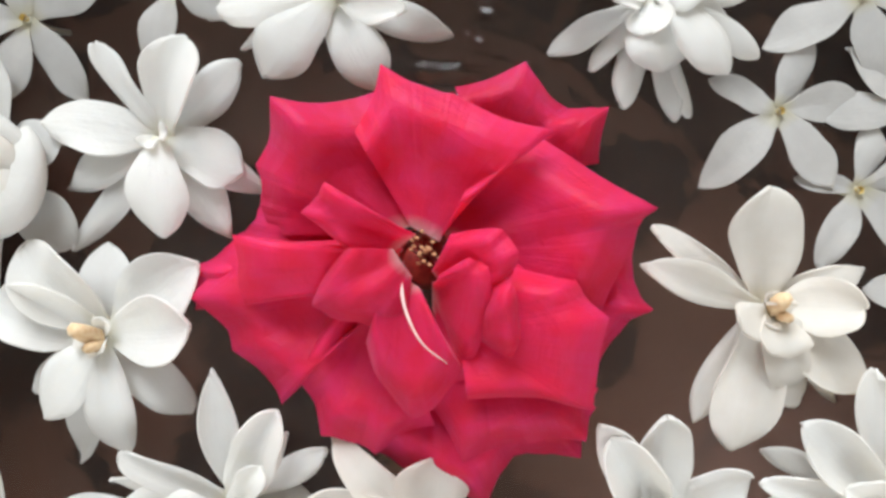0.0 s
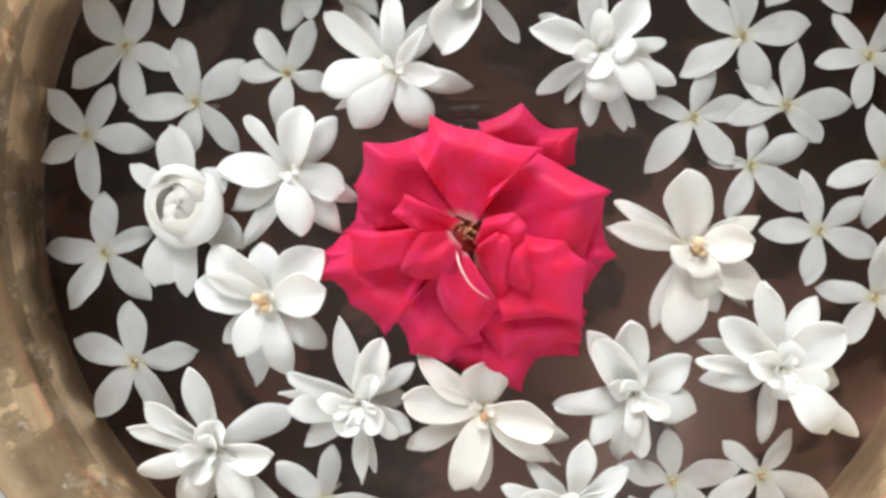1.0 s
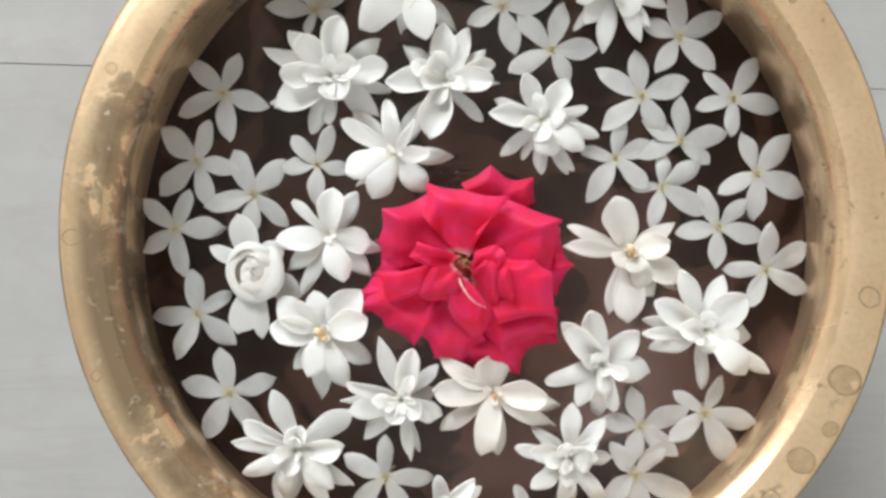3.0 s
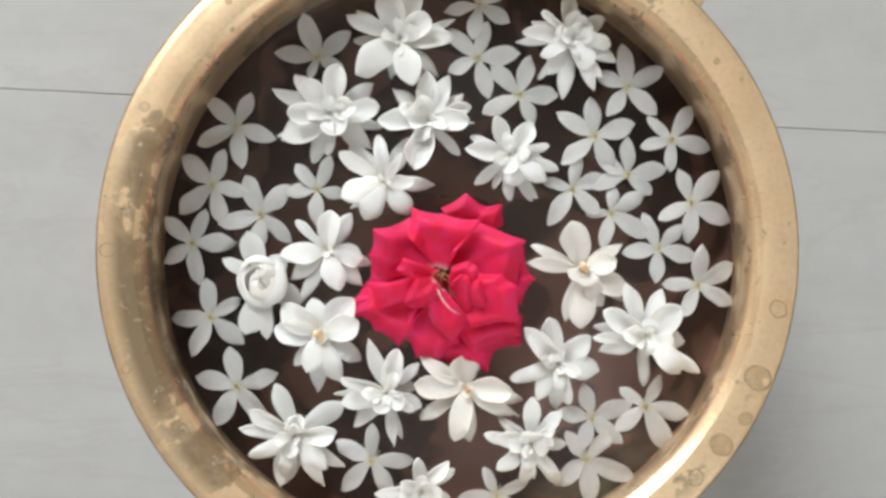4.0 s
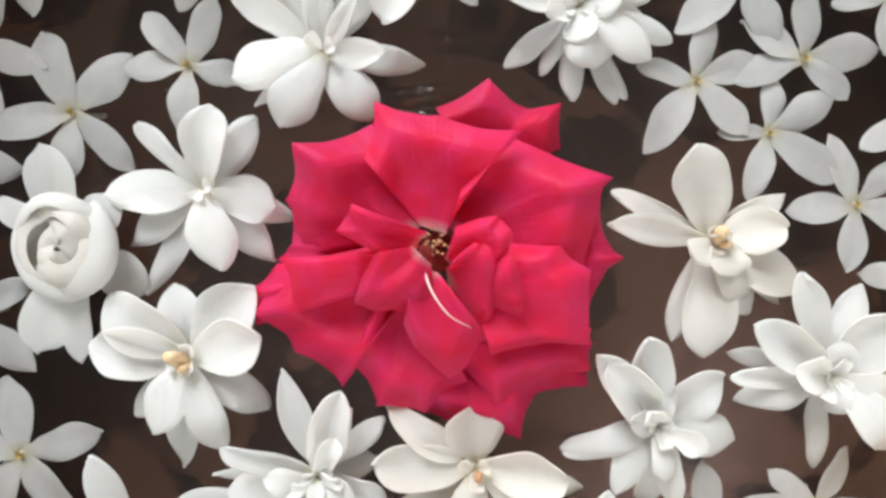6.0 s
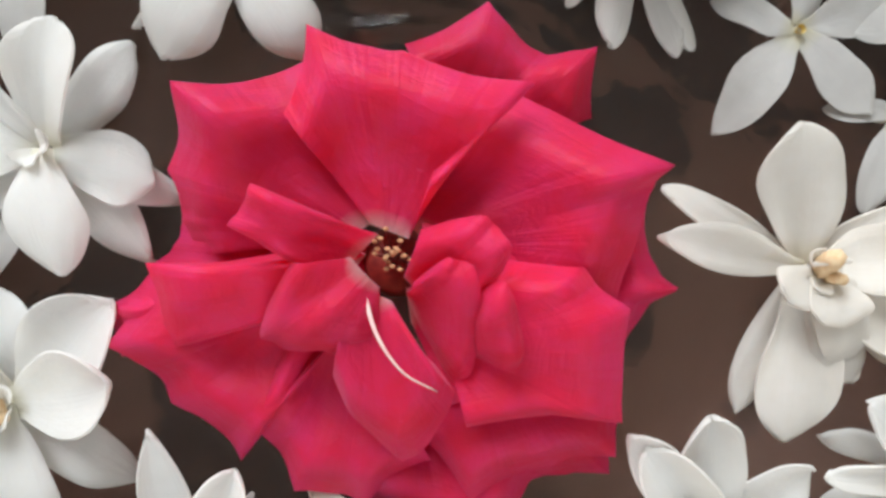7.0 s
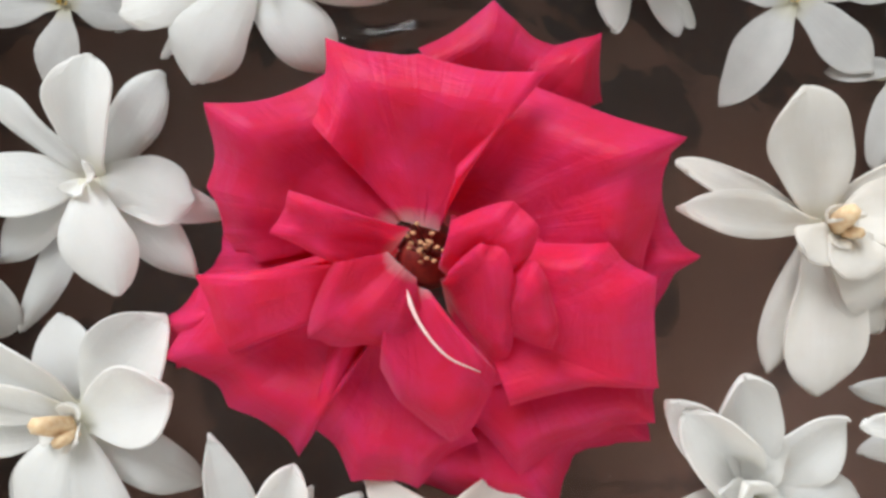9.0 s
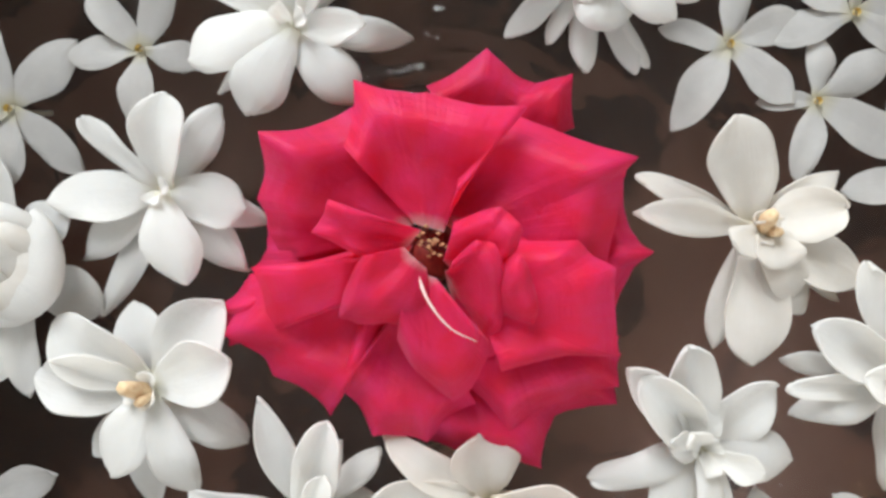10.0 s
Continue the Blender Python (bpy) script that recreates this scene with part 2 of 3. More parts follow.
def petal(parent, material, angle, reach, width, z0, z1, bulge, cup=0.15, tip=0.6, peak=0.55, base=0.22, roll=0.0, start=1.0,
          margin=0.0, sway=0.0, wave=0.0, seed=0, rows=13, cols=9, thick=0.45, name="petal"):
    """One petal in millimetres: from the flower's heart out to reach, from height z0 to z1."""
    u = 1 - (1 - np.linspace(0, 1, rows)[:, None]) ** 1.7
    v = np.linspace(-1, 1, cols)[None, :]
    alpha = tip * peak / (1 - peak)
    shape = (np.maximum(u, 1e-6) ** alpha * (1 - u) ** tip) / (peak ** alpha * (1 - peak) ** tip)
    half = width / 2 * np.maximum(shape ** 0.85, base * (1 - u) + 0.01)
    rag = np.random.RandomState(seed + 17).uniform(-1, 1, 6)
    half = half * (1 + 0.07 * (rag[0] * np.sin(6 * u + 3 * rag[1]) + 0.6 * rag[2] * np.sin(13 * u + 3 * rag[3])) * np.sign(v + 1e-9) * np.abs(v))
    x = start + (reach - start) * (u + 0 * v)
    x = x - 0.03 * reach * (v ** 2) * u + 0.03 * reach * u ** 3 * (rag[4] * v + 0.5 * rag[5] * np.sin(4 * v))
    y = half * v + sway * np.sin(u * math.pi * 0.5) ** 2 + 0 * u
    z = z0 + (z1 - z0) * u + 4 * bulge * u * (1 - u) + 0 * v
    z = z + cup * half * (v ** 2) + margin * half * v ** 6 * np.sin(math.pi * u) - 0.05 * half * np.exp(-(v / 0.22) ** 2) * (1 - u) + np.sin(math.radians(roll)) * half * v
    if wave:
        rng = np.random.RandomState(seed)
        line, hard, kink, place = rng.uniform(-0.5, 0.5), rng.uniform(-0.30, 0.30), rng.uniform(-0.45, 0.20), rng.uniform(0.50, 0.75)
        firm = min(1.0, wave / 0.75)
        z = z + firm * (hard * half * np.sqrt((v - line + 0.5 * (u - 0.5)) ** 2 + 0.12) * np.sin(math.pi * u) + 1.6 * kink * reach * np.clip(u - place, 0, 1) ** 1.6 * (1 - 0.3 * v))
        p = rng.uniform(0, 6.28, 4)
        z = z + wave * (np.sin(5 * u + 2.0 * v + p[0]) * 0.4 + v ** 2 * np.sin(8 * u + p[1] + v) * 0.6)
        y = y + wave * 0.5 * np.sin(7 * u + p[2]) * v
    ca, sa = math.cos(math.radians(angle)), math.sin(math.radians(angle))
    grid = np.stack([ca * x - sa * y, sa * x + ca * y, z], -1) / 1000
    uv = np.stack([u + 0 * v, v * 0.5 + 0.5 + 0 * u], -1)
    verts, faces, uvs = shell(grid, uv, thick / 1000)
    return mesh_object(name, verts, faces, material, parent, uvs=uvs)


def lathe(profile, steps=128, lean=None):
    """A surface of revolution from (radius, height) pairs in metres."""
    verts, faces, n = [], [], len(profile)
    for i in range(steps):
        a = 2 * math.pi * i / steps
        for r, z in profile:
            k = min(max((lean[0] - z) / (lean[0] - lean[1]), 0.0), 1.0) if lean else 0.0
            verts.append((r * math.cos(a) + 0.0011 * k, r * math.sin(a) - 0.0032 * k, z))
    for i in range(steps):
        for j in range(n - 1):
            a, b = i * n + j, ((i + 1) % steps) * n + j
            faces.append((a, b, b + 1, a + 1))
    return verts, faces


def curve_through(points, count):
    """A smooth run of count points through the given ones."""
    p = np.array(points, float)
    d = np.r_[0, np.cumsum(np.linalg.norm(np.diff(p, axis=0), axis=1))]
    t = np.linspace(0, d[-1], count)
    tang = np.gradient(p, d, axis=0)
    out = []
    for s in t:
        i = min(np.searchsorted(d, s, side="right") - 1, len(d) - 2)
        h = d[i + 1] - d[i]
        w = (s - d[i]) / h
        out.append((2 * w ** 3 - 3 * w ** 2 + 1) * p[i] + (w ** 3 - 2 * w ** 2 + w) * h * tang[i] + (3 * w ** 2 - 2 * w ** 3) * p[i + 1] + (w ** 3 - w ** 2) * h * tang[i + 1])
    return np.array(out)


def ball(name, at, size, material, parent, segments=10):
    bm = bmesh.new()
    bmesh.ops.create_uvsphere(bm, u_segments=segments, v_segments=6, radius=1)
    bmesh.ops.transform(bm, matrix=Matrix.Translation(at) @ Matrix.Diagonal((*size, 1)), verts=bm.verts)
    return part(name, bm, material, parent)


def rod(name, points, radius, material, parent, sides=6, taper=0.7, label=""):
    pts = [Vector(p) for p in points]
    verts, faces = [], []
    for i, p in enumerate(pts):
        ahead = (pts[min(i + 1, len(pts) - 1)] - pts[max(i - 1, 0)]).normalized()
        side = ahead.cross(Vector((0.3, 0.1, 1))).normalized()
        up = side.cross(ahead)
        r = radius * (1 + (taper - 1) * i / (len(pts) - 1))
        verts += [p + r * (math.cos(6.2832 * k / sides) * side + math.sin(6.2832 * k / sides) * up) for k in range(sides)]
    for i in range(len(pts) - 1):
        for k in range(sides):
            a, b = i * sides + k, i * sides + (k + 1) % sides
            faces.append((a, b, b + sides, a + sides))
    faces += [tuple(range(sides - 1, -1, -1)), tuple(len(verts) - sides + k for k in range(sides))]
    return mesh_object(name, verts, faces, material, parent, label)


def box(name, size, at, material, parent=None, bevel=0.0, smooth=False):
    bm = bmesh.new()
    bmesh.ops.create_cube(bm, size=1)
    bmesh.ops.transform(bm, matrix=Matrix.Translation(at) @ Matrix.Diagonal((*size, 1)), verts=bm.verts)
    if bevel:
        bmesh.ops.bevel(bm, geom=bm.edges[:], offset=bevel, segments=2, affect="EDGES")
    return part(name, bm, material, parent, smooth=smooth)


# ---- room ----
tagged(box("ceiling", (4.2, 4.2, 0.1), (0, 0, 2.75), CEILING), "plain white painted ceiling over the room", "ceiling", kind="structure")
for wall_name, size, at in (("wall_east", (0.2, 4.0, 2.7), (2.1, 0, 1.35)), ("wall_west", (0.2, 4.0, 2.7), (-2.1, 0, 1.35))):
    tagged(box(wall_name, size, at, PAINT), "plain beige painted plaster room wall", "wall", kind="structure")
north = bmesh.new()
for size, at in (((0.7, 0.2, 2.7), (-1.85, 2.1, 1.35)), ((2.5, 0.2, 2.7), (0.95, 2.1, 1.35)), ((1.2, 0.2, 0.3), (-0.9, 2.1, 0.15)), ((1.2, 0.2, 0.4), (-0.9, 2.1, 2.5))):
    bmesh.ops.create_cube(north, size=1, matrix=Matrix.Translation(at) @ Matrix.Diagonal((*size, 1)))
tagged(part("wall_north", north, PAINT, None, smooth=False), "beige plaster wall with a tall open window", "wall", kind="structure")
# the south wall has an opening added for the fill lamp, x -0.25 to 1.35, z 1.1 to 2.5
south = bmesh.new()
for size, at in (((1.95, 0.2, 2.7), (-1.225, -2.1, 1.35)), ((0.85, 0.2, 2.7), (1.775, -2.1, 1.35)), ((1.6, 0.2, 1.1), (0.55, -2.1, 0.55)), ((1.6, 0.2, 0.2), (0.55, -2.1, 2.6))):
    bmesh.ops.create_cube(south, size=1, matrix=Matrix.Translation(at) @ Matrix.Diagonal((*size, 1)))
tagged(part("wall_south", south, PAINT, None, smooth=False), "beige plaster wall with an opening added for the fill lamp", "wall", kind="structure")

floor = box("floor", (4.4, 4.4, 0.08), (0, 0, -0.0409), GROUT)
tagged(floor, "pale grey veined marble tiles with thin dark joints", "floor", kind="structure")
TILE_W, TILE_H, JOINT, SLOPE = 1.2, 0.6, 0.0004, math.atan(-0.052)
tile_mesh = None
for i in range(-2, 3):
    for j in range(-4, 5):
        cx, cy = (i + 0.12) * TILE_W, 0.0865 + (j + 0.5) * TILE_H
        m = pose(0, 0, 0, 0, 0, math.degrees(SLOPE)) @ Matrix.Translation((cx, cy, -0.006))
        if abs(m.translation.x) > 2.5 or abs(m.translation.y) > 2.1:
            continue
        if tile_mesh is None:
            t0 = box("tile", (TILE_W - JOINT, TILE_H - JOINT, 0.012), (0, 0, 0), MARBLE, floor, bevel=0.0002)
            tile_mesh = t0.data
        else:
            t0 = new("tile", tile_mesh)
            t0.parent = floor
        t0.matrix_world = m

# ---- brass bowl ----
RIM = 0.119
bowl = thing("brass_bowl", "round cast brass bowl with a broad stained rim, filled with water", "bowl")
outer = curve_through([(0.0, 0.006), (0.08, 0.006), (0.122, 0.022), (0.145, 0.058), (0.1485, 0.085), (0.1435, 0.104), (0.1440, 0.1125), (0.1510, 0.1155)], 40)
v, f = lathe([tuple(p) for p in outer])
mesh_object("body", v, f, BRASS, bowl)
lip = curve_through([(0.1536, 0.1190), (0.1524, 0.1195), (0.1480, 0.1196), (0.1435, 0.1192), (0.1402, 0.1186), (0.1388, 0.1182)], 44)
v, f = lathe([tuple(p) for p in lip], 160)
mesh_object("rim", v, f, RIM_BRASS, bowl, "wide flat brass rim with water stains")
# thin outer band, its shading painted in as dark brass
edge = curve_through([(0.1510, 0.1155), (0.1542, 0.1162), (0.1549, 0.1174), (0.1545, 0.1184), (0.1536, 0.1190)], 14)
v, f = lathe([tuple(p) for p in edge], 160)
mesh_object("rim_edge", v, f, EDGE_BRASS, bowl, "outer edge of the rim, painted dark for its shade")
slope = curve_through([(0.1388, 0.1182), (0.1381, 0.1177), (0.1369, 0.1167), (0.1357, 0.1155), (0.1348, 0.1141), (0.1343, 0.1120), (0.1342, 0.1085)], 30)
v, f = lathe([tuple(p) for p in slope], 160)
mesh_object("rim_slope", v, f, SLOPE_BRASS, bowl, "streaked golden inside of the rim")
inner = curve_through([(0.1342, 0.1085), (0.1348, 0.103), (0.1366, 0.097), (0.1390, 0.089), (0.1396, 0.084)], 16)
v, f = lathe([tuple(p) for p in inner], 160, (0.1075, 0.086))
mesh_object("inner_wall", v, f, WALL_BRASS, bowl, "streaked brass inner wall")
basin = curve_through([(0.1396, 0.084), (0.136, 0.068), (0.118, 0.038), (0.085, 0.018), (0.04, 0.012), (0.0005, 0.011)], 30)
v, f = lathe([tuple(p) for p in basin], 128, (0.1075, 0.086))
mesh_object("basin", v, f, TARNISH, bowl, "dark brown tarnished inside with painted reflection patches")
foot = curve_through([(0.075, 0.008), (0.078, 0.0), (0.070, 0.0), (0.068, 0.008)], 12)
v, f = lathe([tuple(p) for p in foot], 96)
mesh_object("foot_ring", v, f, BRASS, bowl)


def water_stain(radius, angle, size, filled, seed):
    """A ring that a dried drop left on the rim, a hair above the brass."""
    rng = np.random.RandomState(seed)
    p = rng.uniform(0, 6.28, 3)
    steps = 28
    c = Vector((radius * math.cos(radians(angle)), radius * math.sin(radians(angle)), 0.0))
    lines = []
    for rad in (1.0, 0.88):
        lines.append([(c.x + size * rad * (1 + 0.06 * math.sin(2 * a + p[0]) + 0.025 * math.sin(5 * a + p[1])) * math.cos(a),
                       c.y + size * rad * (1 + 0.06 * math.sin(2 * a + p[0]) + 0.025 * math.sin(5 * a + p[1])) * math.sin(a)) for a in np.linspace(0, 6.2832, steps, endpoint=False)])

    def height(x, y):
        r = math.hypot(x, y)
        return float(np.interp(r, lip[::-1, 0], lip[::-1, 1])) + 0.00012

    verts = [(x, y, height(x, y)) for x, y in lines[0] + lines[1]]
    faces = [(i, (i + 1) % steps, steps + (i + 1) % steps, steps + i) for i in range(steps)]
    mesh_object("water_stain", verts, faces, STAIN_EDGE, bowl, "dark dried water ring")
    if filled:
        inside = [(x, y, height(x, y) - 0.00003) for x, y in lines[1]] + [(c.x, c.y, height(c.x, c.y) - 0.00003)]
        mesh_object("water_stain", inside, [(i, (i + 1) % steps, steps) for i in range(steps)], STAIN, bowl, "dull dried water mark")


water_stain(0.1467, -23.1, 0.0059, True, 1)
water_stain(0.1467, -36.3, 0.0051, True, 2)
water_stain(0.1468, -10.6, 0.0039, False, 3)
water_stain(0.1470, 154.5, 0.0023, True, 4)
water_stain(0.1490, 179.4, 0.0033, False, 5)
water_stain(0.1494, -30.3, 0.0031, True, 7)
water_stain(0.1468, -43.5, 0.0036, False, 8)
water_stain(0.1495, -160.6, 0.0021, False, 9)
water_stain(0.1442, 35.2, 0.0015, True, 10)
water_stain(0.1455, 131.5, 0.0015, True, 12)

# cast lug on the rim's outside
lug = bmesh.new()
bmesh.ops.create_uvsphere(lug, u_segments=24, v_segments=14, radius=1)
for vert in lug.verts:
    x, y, z = vert.co
    vert.co = (0.010 * math.copysign(abs(x) ** 0.6, x), 0.013 * math.copysign(abs(y) ** 0.6, y), 0.0055 * math.copysign(abs(z) ** 0.5, z))
lug_part = part("handle", lug, BRASS, bowl, "cast brass lug")
lug_part.matrix_basis = pose(0, 0, 0, 0, 0, 48.6) @ pose(0.1552, 0, 0.1100)

drop = ball("water_drop", (0, 0, 0), (0.0021, 0.0024, 0.0011), WATER_MAT, None, 16)
drop.location = (0.0900, 0.1163, 0.1190)
tagged(drop, "small clear water drop on the brass rim", "water drop")

# ---- water ----
SPOKES, radii = 240, [0.0001, *np.linspace(0.0018, 0.1372, 92), 0.1381, 0.1387, 0.1391, 0.1395, 0.1398]
RINGS = len(radii) - 1


def water_height(x, y, r):
    """The level surface, drawn up at the brass and round the rose, with slow swells and fine ripples."""
    away = math.hypot(x + 0.0034, y + 0.0112)
    turn = math.atan2(y + 0.0112, x + 0.0034)
    lift = 0.0022 * math.exp(-(0.1398 - r) / 0.0011)
    lift += 0.00040 * math.sin((0.1398 - r) * 1250 + 1.5 * math.sin(3 * turn)) * math.exp(-(0.1398 - r) / 0.012)
    lift += 0.00060 * math.sin(away * 1050 + 1.2 * math.sin(4 * turn + 1)) * math.exp(-max(0.0, away - 0.040) / 0.009) * (0.35 + 0.65 * max(0.0, math.sin(turn)))
    return lift + 0.00010 * (math.sin(95 * x + 60 * y) + math.sin(130 * y - 70 * x + 2))


v, f = [], []
for r in radii:
    for k in range(SPOKES):
        x, y = 0.0011 + r * math.cos(6.28318 * k / SPOKES), -0.0032 + r * math.sin(6.28318 * k / SPOKES)
        v.append((x, y, WATER + water_height(x, y, r)))
for i in range(RINGS):
    for k in range(SPOKES):
        a, b = i * SPOKES + k, i * SPOKES + (k + 1) % SPOKES
        f.append((a, a + SPOKES, b + SPOKES, b))
water = mesh_object("water", v, f, WATER_MAT)
water.visible_shadow = False
tagged(water, "still clear water over the dark bowl bottom", "water", kind="structure")


# ---- flowers ----
LOOSE = random.Random(5)


def single_jasmine(x, y, angles, lengths, lift=0.0):
    ob = thing("jasmine_flower", "single white jasmine with five narrow petals floating on water", "flower", x / 1000, y / 1000, WATER, "floating jasmine flowers")
    for k, (a, r) in enumerate(zip(angles, lengths)):
        petal(ob, THIN, a, r, r * LOOSE.uniform(0.39, 0.46), 1.6, LOOSE.uniform(0.6, 3.0) + lift, LOOSE.uniform(0.2, 0.8), cup=LOOSE.uniform(-0.15, 0.15),
              tip=0.74, peak=0.55, base=0.32, roll=LOOSE.uniform(3, 13), start=0.8, sway=LOOSE.uniform(-1.0, 1.2), wave=0.45, thick=0.35, seed=LOOSE.randrange(9999))
    bm = bmesh.new()
    bmesh.ops.create_cone(bm, cap_ends=False, segments=10, radius1=0.0005, radius2=0.0008, depth=0.0014, matrix=Matrix.Translation((0, 0, 0.0022)))
    part("throat", bm, THROAT, ob, "yellow throat")
    rod("tube", [(0, 0, 0.0018), (0.0008, 0, -0.006), (0.003, 0.001, -0.012)], 0.0009, WHITE, ob)
    return ob


# heights of a petal's root, tip and swell, its cupping and the bluntness of its tip: upright ones, then ones that droop
UPRIGHT = {0: (2.5, 3.0, 1.2, -0.10, 0.78), 1: (4.5, 9.5, 0.8, 0.34, 0.64), 2: (6.0, 13.5, 0.4, 0.60, 0.55), 3: (7.5, 14.5, 0.8, 0.7, 0.42)}
DROOPING = {0: (2.5, 2.2, 1.6, -0.16, 0.78), 1: (5.0, 6.0, 2.4, -0.16, 0.68), 2: (8.0, 9.5, 3.2, -0.20, 0.58), 3: (9.0, 12.5, 1.8, 0.2, 0.42)}


def double_jasmine(x, y, petals, cream=False, anther=False, cupped=False, ruffled=True):
    label = "double cream-white jasmine with layered petals floating on water" if cream else "double white jasmine with layered petals floating on water"
    ob = thing("double_jasmine_flower", label, "flower", x / 1000, y / 1000, WATER, "floating double jasmine flowers")
    for a, r, w, layer in sorted(petals, key=lambda q: q[3]):
        z0, z1, bulge, cup, tip = (DROOPING if math.sin(radians(a)) < -0.1 and not (cupped and layer > 1) else UPRIGHT)[layer]
        petal(ob, CREAM if cream else WHITE, a, r, w * 0.91, z0, z1 + LOOSE.uniform(-1, 1), bulge * LOOSE.uniform(0.8, 1.2), cup=cup * LOOSE.uniform(0.6, 1.3),
              tip=tip, peak=0.58, base=0.34, roll=LOOSE.uniform(-14, 14), start=0.5, margin=LOOSE.uniform(-0.25, 0.35), sway=LOOSE.uniform(-1.3, 1.3), wave=0.75, seed=LOOSE.randrange(9999), thick=0.75, rows=17, cols=11)
    for k in range(4 if ruffled and not cream and not anther else 0):
        petal(ob, WHITE, k * 90 + LOOSE.uniform(-25, 25), LOOSE.uniform(8.0, 12.5), LOOSE.uniform(5.5, 8), 7.5, LOOSE.uniform(10.5, 14.5), LOOSE.uniform(0.5, 2.0), cup=LOOSE.uniform(-0.1, 0.5),
              tip=0.5, peak=0.6, base=0.4, roll=LOOSE.uniform(-35, 35), start=0.5, margin=LOOSE.uniform(-0.3, 0.5), sway=LOOSE.uniform(-1.5, 1.5), wave=0.8, seed=LOOSE.randrange(9999), name="inner_petal", rows=11)
    for k in range(3 if ruffled else 2):
        a = k * 2.1 + x
        petal(ob, CREAM if cream else WHITE, math.degrees(a), LOOSE.uniform(3, 5), 3.6, 7, 10.5 + k, 0.5, cup=0.7, tip=0.4, peak=0.6, start=0.3, wave=0.4, seed=k, name="inner_petal", rows=8, cols=7)
    if cream and not anther:
        ball("withered_style", (0.0002, -0.0004, 0.0125), (0.0011, 0.0015, 0.0012), ROSE_ANTHER, ob, 8)
    if anther:
        rod("anther", [(0.0, 0.0, 0.010), (-0.001, 0.0015, 0.014), (-0.0014, 0.0022, 0.0160)], 0.0019, ANTHER, ob, label="tan anther")
        rod("anther", [(0.001, -0.001, 0.010), (0.0008, -0.0012, 0.0145)], 0.0013, ANTHER, ob, label="tan anther")
    return ob


single_jasmine(-101.9, 60.3, (-159, -84, -16, 69, 131), (20.8, 20.1, 19.5, 17.8, 21.1))
single_jasmine(-113.5, 32.7, (-144, -76, -13, 70, 139), (21.5, 20.2, 18.3, 17.9, 21.3))
single_jasmine(-123.4, 4.7, (-148, -84, 0, 69, 139), (16.9, 20.3, 20.2, 17.5, 17.9))
single_jasmine(-114.8, -30.9, (-178, -116, -39, 33, 99), (19.6, 21.1, 20.3, 16.3, 19.0))
single_jasmine(-102.6, -64.1, (-119, -53, 15, 98, 166), (21.3, 21.2, 20.5, 19.3, 20.5))
single_jasmine(-62.8, 93.7, (-117, -30, 37, 108, 175), (11.1, 13.7, 20.5, 22.8, 21.6))
single_jasmine(14.3, 93.6, (-157, -76, 3, 77, 135), (16.2, 20.6, 20.9, 18.5, 21.1))
single_jasmine(15.1, 119.3, (-170, -102, -29, 35, 109), (17.4, 17.6, 17.3, 16.8, 15.0))
single_jasmine(34.3, 75.5, (-152, -60, -2, 72, 134), (20.2, 15.9, 19.6, 21.1, 20.5))
single_jasmine(87.5, 79.4, (-127, -44, 28, 98, 157), (17.4, 19.8, 20.5, 21.8, 17.7))
single_jasmine(71.2, 55.5, (-138, -60, 16, 94, 149), (21.3, 18.3, 21.7, 19.6, 21.9))
single_jasmine(109.0, 53.7, (-164, -95, -14, 56, 136), (15.8, 15.9, 21.1, 20.2, 16.3))
single_jasmine(87.1, 36.3, (-167, -41, 8, 86, 152), (19.3, 15.4, 20.6, 18.7, 18.1))
single_jasmine(59.9, 29.9, (-123, -42, 22, 81, 167), (21.6, 18.3, 16.9, 17.4, 15.1))
single_jasmine(78.7, 17.6, (-101, -30, 30, 80, 173), (17.5, 21.4, 19.9, 14.6, 12.0))
single_jasmine(118.3, 22.6, (-155, -88, -24, 45, 111), (18.4, 19.9, 22.5, 21.8, 17.9))
single_jasmine(101.9, 0.4, (-171, -96, -12, 42, 116), (18.0, 17.3, 20.6, 17.3, 19.2))
single_jasmine(121.2, -17.8, (-118, -28, 31, 85, 174), (16.9, 19.9, 21.5, 20.3, 17.6))
single_jasmine(94.9, -76.3, (-141, -62, -14, 61, 143), (19.4, 26.3, 21.9, 17.0, 15.3))
single_jasmine(68.2, -81.8, (-107, -38, 20, 101, 168), (18.1, 20.2, 21.6, 17.5, 17.7))
single_jasmine(65.3, -101.8, (-143, -86, -26, 43, 127), (19.9, 22.4, 25.7, 19.6, 16.9))
single_jasmine(-38.8, -100.5, (-138, -59, -5, 90, 151), (20.8, 20.0, 20.7, 17.5, 19.2))
single_jasmine(-90.7, 18.2, (-166, -97, -44, 48, 114), (21.5, 17.9, 19.4, 19.7, 20.6))
single_jasmine(-63.6, 30.1, (-178, -97, -16, 63, 129), (16.5, 17.1, 14.9, 17.4, 16.4))
single_jasmine(21.7, -118.3, (-174, -109, -43, 21, 116), (20.1, 15.8, 18.3, 16.6, 15.0))

